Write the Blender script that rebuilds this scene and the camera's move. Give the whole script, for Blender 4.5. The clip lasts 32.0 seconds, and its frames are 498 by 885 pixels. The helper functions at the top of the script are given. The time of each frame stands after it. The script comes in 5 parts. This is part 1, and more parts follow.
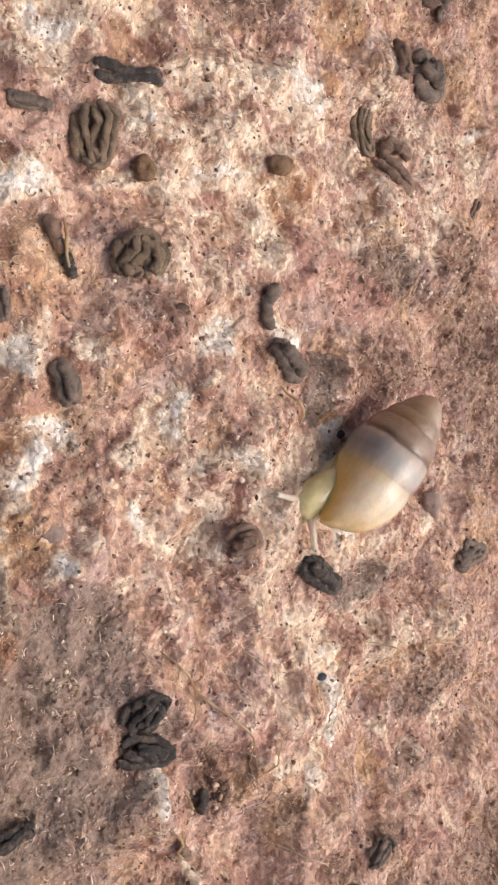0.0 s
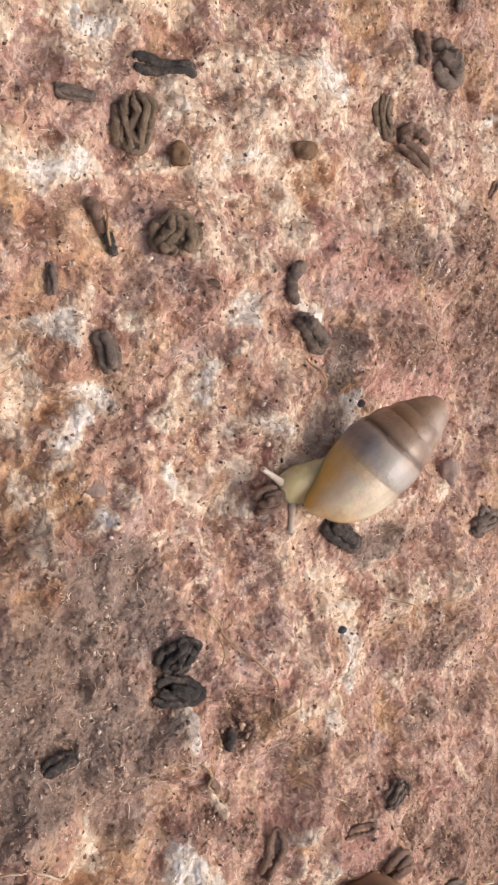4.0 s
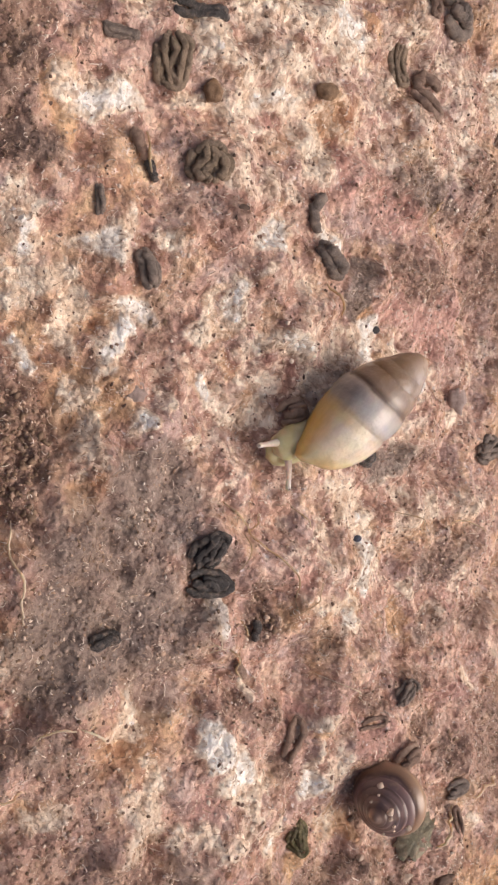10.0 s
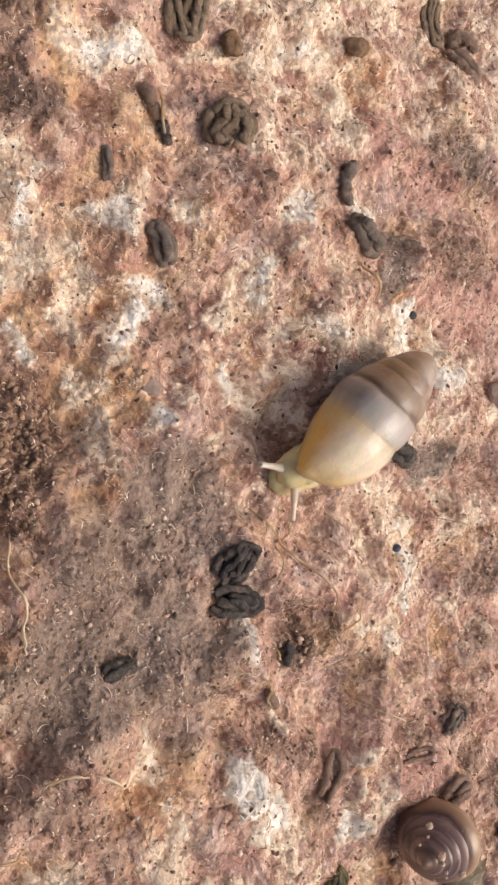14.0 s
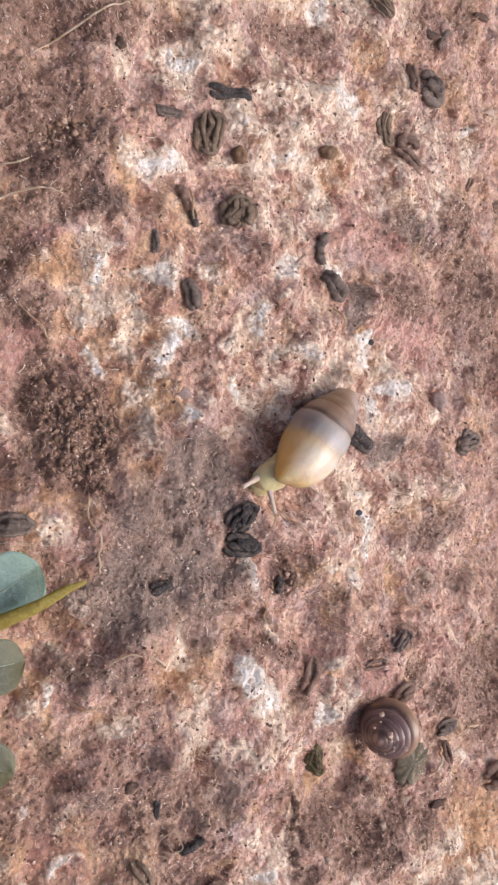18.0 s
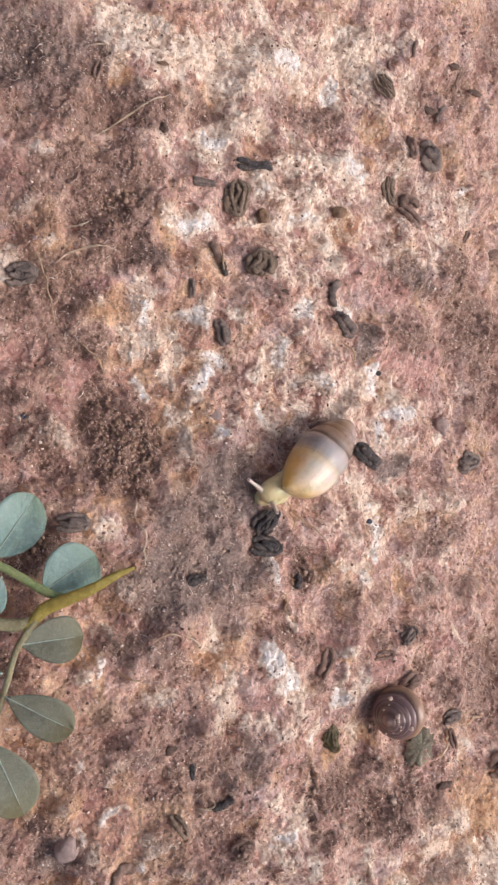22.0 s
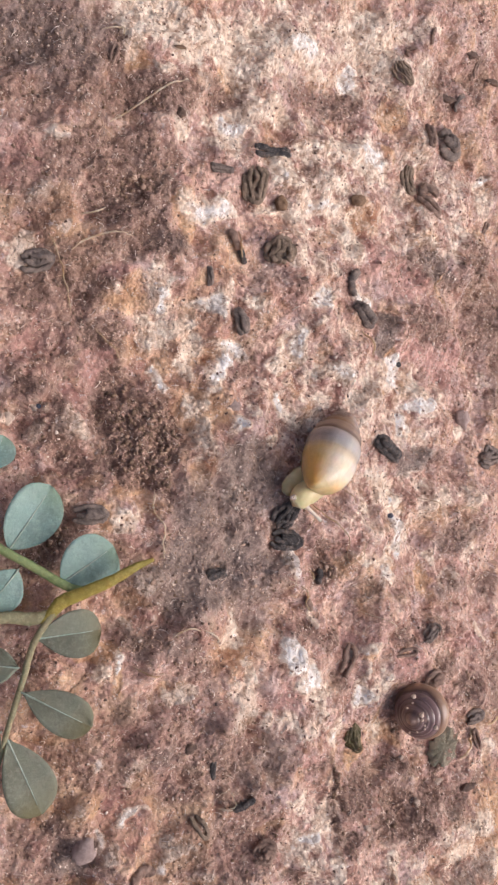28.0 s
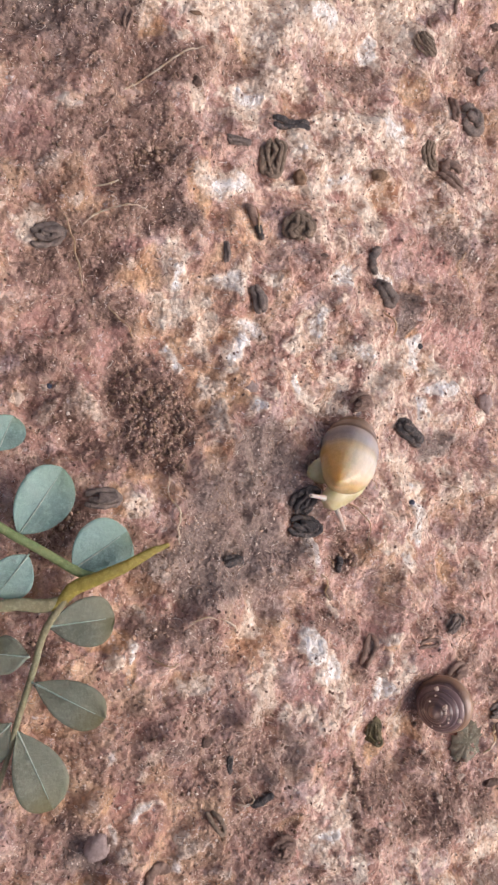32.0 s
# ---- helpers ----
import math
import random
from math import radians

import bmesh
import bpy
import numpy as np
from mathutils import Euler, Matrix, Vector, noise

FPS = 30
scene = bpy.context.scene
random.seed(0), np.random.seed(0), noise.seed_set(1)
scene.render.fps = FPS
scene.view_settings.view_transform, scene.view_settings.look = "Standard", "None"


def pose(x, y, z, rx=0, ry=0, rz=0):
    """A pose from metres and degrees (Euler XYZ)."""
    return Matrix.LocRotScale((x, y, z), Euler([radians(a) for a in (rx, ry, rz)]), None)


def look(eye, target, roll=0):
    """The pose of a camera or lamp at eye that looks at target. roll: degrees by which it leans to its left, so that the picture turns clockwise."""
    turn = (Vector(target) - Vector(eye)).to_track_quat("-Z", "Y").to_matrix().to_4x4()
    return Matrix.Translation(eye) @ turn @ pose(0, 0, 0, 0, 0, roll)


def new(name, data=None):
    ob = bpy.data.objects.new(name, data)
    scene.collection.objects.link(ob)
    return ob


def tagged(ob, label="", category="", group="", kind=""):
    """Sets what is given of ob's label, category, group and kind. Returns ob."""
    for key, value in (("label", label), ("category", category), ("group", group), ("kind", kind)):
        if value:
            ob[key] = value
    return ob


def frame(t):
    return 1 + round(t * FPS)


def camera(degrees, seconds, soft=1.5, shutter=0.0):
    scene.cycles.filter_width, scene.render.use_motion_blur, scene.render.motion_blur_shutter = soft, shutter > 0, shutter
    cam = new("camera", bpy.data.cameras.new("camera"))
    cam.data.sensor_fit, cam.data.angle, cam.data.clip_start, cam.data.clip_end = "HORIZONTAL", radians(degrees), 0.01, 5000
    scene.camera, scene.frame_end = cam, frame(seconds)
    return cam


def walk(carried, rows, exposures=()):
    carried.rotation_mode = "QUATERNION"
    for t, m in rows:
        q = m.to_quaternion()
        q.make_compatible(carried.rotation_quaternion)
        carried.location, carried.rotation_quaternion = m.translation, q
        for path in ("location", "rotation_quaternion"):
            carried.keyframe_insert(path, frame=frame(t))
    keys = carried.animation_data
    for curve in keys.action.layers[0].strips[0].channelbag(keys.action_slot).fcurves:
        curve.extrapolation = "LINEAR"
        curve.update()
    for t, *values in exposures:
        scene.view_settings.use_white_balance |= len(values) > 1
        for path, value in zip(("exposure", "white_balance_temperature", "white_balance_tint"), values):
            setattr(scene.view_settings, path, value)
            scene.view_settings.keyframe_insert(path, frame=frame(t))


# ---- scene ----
MM = 0.001
cam = camera(30.6, 32.0, soft=2.3)
# seconds, eye in millimetres, turn in degrees
PATH = [
    (0, -25.643, 1.06, 36.689, -2.014, -34.924, 1.153),
    (0.5, -25.467, 1.74, 37.94, -2.388, -33.729, 1.464),
    (1, -26.317, 1.488, 39.098, -3.016, -33.535, 1.734),
    (1.5, -26.494, 1.065, 39.203, -3.691, -33.424, 1.681),
    (2, -26.564, 1.06, 39.134, -3.372, -33.538, 1.585),
    (2.5, -26.908, 1.022, 39.489, -3.113, -33.451, 1.538),
    (4.5, -27.631, -0.915, 39.737, -3.045, -32.538, 1.135),
    (5, -27.852, -4.773, 40.975, -3.657, -31.993, 0.869),
    (5.5, -26.794, -6.049, 40.306, -5.232, -32.827, 0.645),
    (6, -26.503, -6.03, 39.796, -5.299, -32.881, 0.547),
    (6.5, -27.132, -5.543, 40.308, -5.118, -33.423, 0.816),
    (7, -27.022, -5.404, 40.333, -5.058, -33.296, 0.8),
    (7.5, -27.707, -4.452, 40.897, -4.81, -32.982, 0.996),
    (8, -27.853, -4.17, 41.28, -4.564, -32.934, 1.335),
    (8.5, -28.436, -3.911, 41.36, -4.247, -32.703, 1.442),
    (9, -29.181, -4.001, 41.48, -3.973, -32.351, 1.466),
    (9.5, -30.052, -3.82, 42.737, -4.277, -32.519, 1.652),
    (10, -30.869, -3.901, 42.914, -3.739, -32.773, 1.645),
    (10.5, -31.473, -3.883, 44.232, -3.965, -32.334, 1.835),
    (11, -31.504, -3.837, 43.738, -4.065, -32.396, 1.854),
    (11.5, -31.588, -3.893, 43.45, -3.92, -32.408, 1.842),
    (12, -29.439, -4.692, 39.223, -3.179, -32.151, 0.904),
    (12.5, -27.572, -5.15, 35.234, -2.406, -33.061, 0.032),
    (13, -27.635, -5.322, 35.064, -2.343, -33.51, 0.162),
    (13.5, -27.633, -5.212, 35.41, -2.46, -33.258, 0.146),
    (14, -29.141, -5.004, 37.122, -2.167, -33.204, 0.472),
    (14.5, -33.862, -4.964, 43.808, -2.535, -33.3, 0.763),
    (16.5, -38.992, -5.157, 51.948, -2.051, -34.279, 0.955),
    (17, -39.411, -5.139, 52.152, -2.04, -34.382, 0.825),
    (17.5, -39.466, -5.661, 52.167, -1.536, -33.77, 0.706),
    (18, -39.3, -6.016, 52.434, -1.375, -33.19, 0.634),
    (18.5, -39.158, -5.428, 51.941, -1.249, -33.142, 0.595),
    (19, -37.913, -6.991, 50.877, 0.56, -32.133, 0.005),
    (19.5, -41.872, -8.75, 57.254, 0.858, -31.931, 0.165),
    (20, -44.886, -9.516, 63.059, 1.473, -31.806, 0.34),
    (20.5, -45.611, -8.947, 63.121, 1.454, -31.857, 0.439),
    (21, -44.448, -8.93, 62.847, 1.677, -30.977, 0.367),
    (21.5, -44.425, -8.388, 62.87, 1.813, -31.103, 0.434),
    (22, -44.049, -8.398, 62.011, 1.743, -30.781, 0.41),
    (22.5, -44.226, -8.741, 60.636, 1.631, -30.813, 0.307),
    (23, -43.801, -8.768, 58.677, 1.766, -30.691, 0.175),
    (23.5, -41.974, -8.77, 54.968, 1.89, -30.281, 0.202),
    (24, -43.341, -9.072, 58.452, 1.895, -30.124, 0.364),
    (24.5, -44.856, -9.948, 60.862, 1.835, -30.746, 0.271),
    (25, -45.531, -9.478, 60.752, 1.909, -30.743, 0.424),
    (25.5, -45.1, -9.714, 60.64, 2.021, -30.652, 0.333),
    (27.5, -44.253, -10.017, 60.28, 2.399, -30.466, 0.164),
    (28, -44.246, -9.931, 60.077, 2.624, -30.494, 0.133),
    (28.5, -44.514, -10.098, 60.142, 2.652, -30.651, 0.096),
    (29, -44.207, -10.274, 60.155, 2.405, -30.356, 0.132),
    (29.5, -44.571, -10.35, 60.342, 2.273, -30.443, 0.246),
    (30, -43.796, -10.431, 59.311, 2.237, -30.391, 0.16),
    (30.5, -43.877, -10.76, 59.571, 2.283, -30.419, 0.091),
    (31, -43.854, -10.807, 59.298, 2.411, -30.333, 0.019),
    (31.5, -43.772, -10.849, 58.275, 2.507, -29.94, 0.074),
    (32, -43.674, -10.888, 57.52, 2.422, -30.066, 0.173),
]
walk(cam, [(t, pose(x * MM, y * MM, z * MM, rx, ry, rz)) for t, x, y, z, rx, ry, rz in PATH],
     exposures=((0, -0.22, 6750, 13), (1, -0.36, 6820, 14), (4, -0.28, 6780, 14), (11.7, -0.27, 6700, 14), (13, -0.22, 6950, 12), (14.5, -0.24, 6900, 12), (16.7, -0.2, 6200, 16), (20, -0.26, 6200, 17), (23, -0.24, 6200, 17), (32, -0.22, 6200, 17)))

# ---- light: open shade under a bright sky ----
SUN_ELEVATION, SUN_TURN = 57.0, -20.0     # degrees above the ground; turn from +x towards +y
world = bpy.data.worlds.new("sky")
scene.world = world
world.use_nodes = True
wn = world.node_tree.nodes
sky = wn.new("ShaderNodeTexSky")
sky.sky_type, sky.sun_disc = "NISHITA", False
sky.sun_elevation, sky.sun_rotation = radians(SUN_ELEVATION), radians(90 - SUN_TURN)
sky.dust_density, sky.air_density, sky.ozone_density = 8.0, 0.6, 0.2
world.node_tree.links.new(sky.outputs[0], wn["Background"].inputs[0])
wn["Background"].inputs[1].default_value = 0.13
sun_data = bpy.data.lights.new("sun", "SUN")
sun_data.energy, sun_data.angle, sun_data.color = 1.5, radians(45), (1.0, 0.95, 0.9)
sun = new("sun", sun_data)
ca, sa = math.cos(radians(SUN_TURN)), math.sin(radians(SUN_TURN))
ce, se = math.cos(radians(SUN_ELEVATION)), math.sin(radians(SUN_ELEVATION))
sun.matrix_world = look((ca * ce, sa * ce, se), (0, 0, 0))


# ---- materials ----
class Nodes:
    """A short way to write node trees."""

    def __init__(self, name):
        self.m = bpy.data.materials.new(name)
        self.m.use_nodes = True
        self.t = self.m.node_tree
        self.bsdf = self.t.nodes["Principled BSDF"]
        self.co = self.t.nodes.new("ShaderNodeTexCoord").outputs["Object"]

    def put(self, socket, value):
        if isinstance(value, bpy.types.NodeSocket):
            self.t.links.new(value, socket)
        elif isinstance(value, tuple) and len(value) == 3 and socket.type == "RGBA":
            socket.default_value = (*value, 1)
        else:
            socket.default_value = value

    def noise(self, size, detail=4.0, rough=0.55, warp=0.0, co=None):
        """size: the width of a blotch in millimetres."""
        n = self.t.nodes.new("ShaderNodeTexNoise")
        self.put(n.inputs["Vector"], co or self.co)
        n.inputs["Scale"].default_value = 0.5 / (size * MM)
        n.inputs["Detail"].default_value, n.inputs["Roughness"].default_value = detail, rough
        n.inputs["Distortion"].default_value = warp
        return n.outputs["Fac"]

    def shifted(self, by):
        m = self.t.nodes.new("ShaderNodeMapping")
        self.put(m.inputs["Vector"], self.co)
        m.inputs["Location"].default_value = (by, by * 0.7, 0)
        return m.outputs[0]

    def ramp(self, fac, *stops):
        r = self.t.nodes.new("ShaderNodeValToRGB")
        self.put(r.inputs[0], fac)
        e = r.color_ramp.elements
        while len(e) < len(stops):
            e.new(0.5)
        for el, (p, c) in zip(e, stops):
            el.position = p
            el.color = (c, c, c, 1) if isinstance(c, (int, float)) else (*c, 1)
        return r.outputs[0]

    def mix(self, fac, a, b, kind="MIX"):
        n = self.t.nodes.new("ShaderNodeMix")
        n.data_type, n.blend_type = "RGBA", kind
        self.put(n.inputs[0], fac), self.put(n.inputs[6], a), self.put(n.inputs[7], b)
        return n.outputs[2]

    def math(self, op, a, b=0.0, clamp=False):
        n = self.t.nodes.new("ShaderNodeMath")
        n.operation, n.use_clamp = op, clamp
        self.put(n.inputs[0], a), self.put(n.inputs[1], b)
        return n.outputs[0]

    def attribute(self, name):
        n = self.t.nodes.new("ShaderNodeAttribute")
        n.attribute_name = name
        return n.outputs["Fac"]

    def bump(self, height, strength, depth):
        """depth in millimetres."""
        n = self.t.nodes.new("ShaderNodeBump")
        n.inputs["Strength"].default_value, n.inputs["Distance"].default_value = strength, depth * MM
        self.put(n.inputs["Height"], height)
        self.put(self.bsdf.inputs["Normal"], n.outputs[0])

    def set(self, **values):
        for key, v in values.items():
            self.put(self.bsdf.inputs[key.replace("_", " ")], v)
        return self.m

    def random(self):
        return self.t.nodes.new("ShaderNodeObjectInfo").outputs["Random"]

    def island(self):
        return self.t.nodes.new("ShaderNodeNewGeometry").outputs["Random Per Island"]


def rock_material():
    n = Nodes("mottled_rock")
    blotch = n.noise(1.9, 6, 0.6)
    mid = n.noise(0.85, 6, 0.62)
    fine = n.noise(0.34, 5, 0.62)
    grain = n.noise(0.1, 4, 0.7)
    at = {k: n.attribute(k) for k in ("soil", "grey", "pale", "ochre", "pink", "white")}

    def plus(*terms):
        total = None
        for socket, k in terms:
            t = n.math("MULTIPLY", socket, k)
            total = t if total is None else n.math("ADD", total, t)
        return total

    # crystals of uneven tone, with crooked edges
    jitter = n.t.nodes.new("ShaderNodeTexNoise")
    n.put(jitter.inputs["Vector"], n.co)
    jitter.inputs["Scale"].default_value, jitter.inputs["Detail"].default_value = 1100.0, 4.0

    def crystals(size, crook):
        warped = n.t.nodes.new("ShaderNodeVectorMath")
        warped.operation = "MULTIPLY_ADD"
        n.put(warped.inputs[0], jitter.outputs["Color"])
        warped.inputs[1].default_value = (crook * MM,) * 3
        n.put(warped.inputs[2], n.co)
        v = n.t.nodes.new("ShaderNodeTexVoronoi")
        n.put(v.inputs["Vector"], warped.outputs[0])
        v.inputs["Scale"].default_value = 1 / (size * MM)
        rgb = n.t.nodes.new("ShaderNodeSeparateColor")
        n.put(rgb.inputs[0], v.outputs["Color"])
        return rgb.outputs[0], rgb.outputs[1], v.outputs["Distance"]

    cell, cell_hue, _ = crystals(0.95, 1.2)
    bit, bit_hue, bit_edge = crystals(0.34, 0.5)
    ragged = n.math("ADD", plus((blotch, 0.7), (mid, 1.1), (fine, 0.45), (cell, 0.3), (bit, 0.12)), -1.335)

    def mask(name, gain, level, rag=0.75, full=4.0):
        inner = n.math("ADD", at[name], n.math("MULTIPLY", ragged, rag))
        shape = n.math("MULTIPLY", n.math("SUBTRACT", inner, level), gain, True)
        return n.math("MULTIPLY", shape, n.math("MULTIPLY", at[name], full, True), True)

    tone = n.math("ADD", plus((blotch, 0.55), (mid, 0.75), (fine, 0.55), (cell, 0.2), (bit, 0.16)), -1.105)
    tone = n.math("ADD", n.math("MULTIPLY", tone, 0.62), 0.542)
    col = n.ramp(tone, (0.38, (0.25, 0.13, 0.09)), (0.46, (0.41, 0.228, 0.172)), (0.54, (0.57, 0.352, 0.27)), (0.62, (0.73, 0.505, 0.39)),
                 (0.7, (0.82, 0.63, 0.48)), (0.8, (0.9, 0.76, 0.61)))
    col = n.mix(n.ramp(cell_hue, (0.45, 0.0), (0.8, 0.5)), col, n.ramp(fine, (0.35, (0.42, 0.25, 0.215)), (0.65, (0.7, 0.5, 0.44))))
    col = n.mix(n.ramp(n.noise(2.4, 6, 0.65), (0.54, 0.0), (0.66, 0.5)), col, n.ramp(fine, (0.35, (0.44, 0.25, 0.1)), (0.65, (0.78, 0.54, 0.3))))
    col = n.mix(n.ramp(n.noise(1.5, 4, 0.6, co=n.shifted(0.07)), (0.54, 0.0), (0.64, 0.55)), col, n.ramp(fine, (0.35, (0.42, 0.29, 0.265)), (0.65, (0.7, 0.56, 0.53))))
    col = n.mix(n.ramp(n.noise(1.3, 4, 0.6, co=n.shifted(-0.05)), (0.55, 0.0), (0.64, 0.5)), col, n.ramp(fine, (0.35, (0.6, 0.36, 0.2)), (0.65, (0.88, 0.66, 0.44))))
    col = n.mix(n.math("MULTIPLY", mask("pink", 2.4, 0.2), 0.8), col, n.ramp(mid, (0.35, (0.37, 0.172, 0.14)), (0.65, (0.71, 0.43, 0.36))))
    col = n.mix(n.math("MULTIPLY", mask("ochre", 2.2, 0.2), 0.74), col, n.ramp(mid, (0.35, (0.4, 0.19, 0.08)), (0.65, (0.83, 0.56, 0.32))))
    cream = n.ramp(n.math("ADD", plus((fine, 0.8), (bit, 0.25)), -0.0), (0.32, (0.56, 0.38, 0.27)), (0.46, (0.8, 0.62, 0.46)), (0.66, (0.94, 0.83, 0.68)))
    col = n.mix(n.math("MULTIPLY", mask("pale", 2.8, 0.28, 0.85), 0.92), col, cream)
    ice = n.ramp(plus((fine, 0.7), (bit, 0.3)), (0.3, (0.72, 0.62, 0.51)), (0.44, (0.9, 0.84, 0.75)), (0.6, (0.97, 0.94, 0.89)))
    col = n.mix(n.math("MULTIPLY", mask("white", 2.6, 0.36, 0.8), 0.92), col, ice)
    soil = n.ramp(plus((fine, 0.5), (grain, 0.35), (bit, 0.15)), (0.34, (0.15, 0.088, 0.064)), (0.5, (0.255, 0.155, 0.115)), (0.66, (0.42, 0.28, 0.215)))
    soiled = mask("soil", 2.8, 0.2, 0.6, 1.25)
    col = n.mix(n.math("MULTIPLY", soiled, 0.92), col, soil)
    grey = n.ramp(plus((fine, 0.6), (grain, 0.4)), (0.36, (0.15, 0.11, 0.09)), (0.64, (0.36, 0.28, 0.235)))
    filmed = mask("grey", 2.6, 0.15, 0.6, 1.25)
    col = n.mix(n.math("MULTIPLY", filmed, 0.88), col, grey)
    bare = n.math("MULTIPLY", n.math("SUBTRACT", 1.0, n.math("MULTIPLY", soiled, 0.75)), n.math("SUBTRACT", 1.0, n.math("MULTIPLY", filmed, 0.75)))
    # specks: dark pores, light grains, a few bluish ones
    col = n.mix(n.ramp(n.noise(0.3, 5, 0.7), (0.64, 0.0), (0.74, 0.45)), col, (0.15, 0.095, 0.07))
    col = n.mix(n.math("MULTIPLY", n.ramp(n.noise(0.33, 6, 0.78), (0.585, 0.0), (0.65, 0.7)), bare), col, n.ramp(bit_hue, (0.3, (0.9, 0.76, 0.6)), (0.8, (0.86, 0.82, 0.82))))
    col = n.mix(0.4, col, n.ramp(bit, (0.0, 0.72), (1.0, 1.25)), "MULTIPLY")
    col = n.mix(0.24, col, n.ramp(grain, (0.32, 0.5), (0.68, 1.5)), "MULTIPLY")
    clump = n.noise(0.21, 3, 0.5)
    col = n.mix(0.17, col, n.ramp(clump, (0.4, 0.62), (0.48, 1.0), (0.56, 1.08), (0.64, 1.4)), "MULTIPLY")
    n.bump(plus((clump, 0.5), (fine, 0.8), (grain, 0.4), (mid, 0.4), (bit_edge, -0.4)), 1.0, 0.3)
    return n.set(Base_Color=col, Roughness=n.ramp(fine, (0.35, 0.8), (0.65, 0.34)), Specular_IOR_Level=0.45)


def dung_material(name, dark, light, rough):
    n = Nodes(name)
    f = n.noise(0.5, 4, 0.6)
    col = n.ramp(f, (0.3, dark), (0.7, light))
    col = n.mix(n.ramp(n.noise(0.22, 6, 0.72), (0.5, 0.0), (0.68, 0.6)), col, (0.36, 0.27, 0.21))
    n.bump(n.noise(0.22, 7, 0.75), 1.0, 0.24)
    return n.set(Base_Color=col, Roughness=rough, Specular_IOR_Level=0.45)


def crumb_material(name, dark, light):
    n = Nodes(name)
    col = n.ramp(n.noise(0.3, 4, 0.6), (0.3, dark), (0.7, light))
    col = n.mix(0.5, col, n.ramp(n.random(), (0.0, 0.7), (1.0, 1.25)), "MULTIPLY")
    n.bump(n.noise(0.25, 6, 0.7), 0.9, 0.25)
    return n.set(Base_Color=col, Roughness=0.75)


def grain_material(name, *stops):
    n = Nodes(name)
    col = n.ramp(n.island(), *stops)
    col = n.mix(0.5, col, n.ramp(n.noise(0.2, 3), (0.3, 0.6), (0.7, 1.35)), "MULTIPLY")
    return n.set(Base_Color=col, Roughness=0.7)


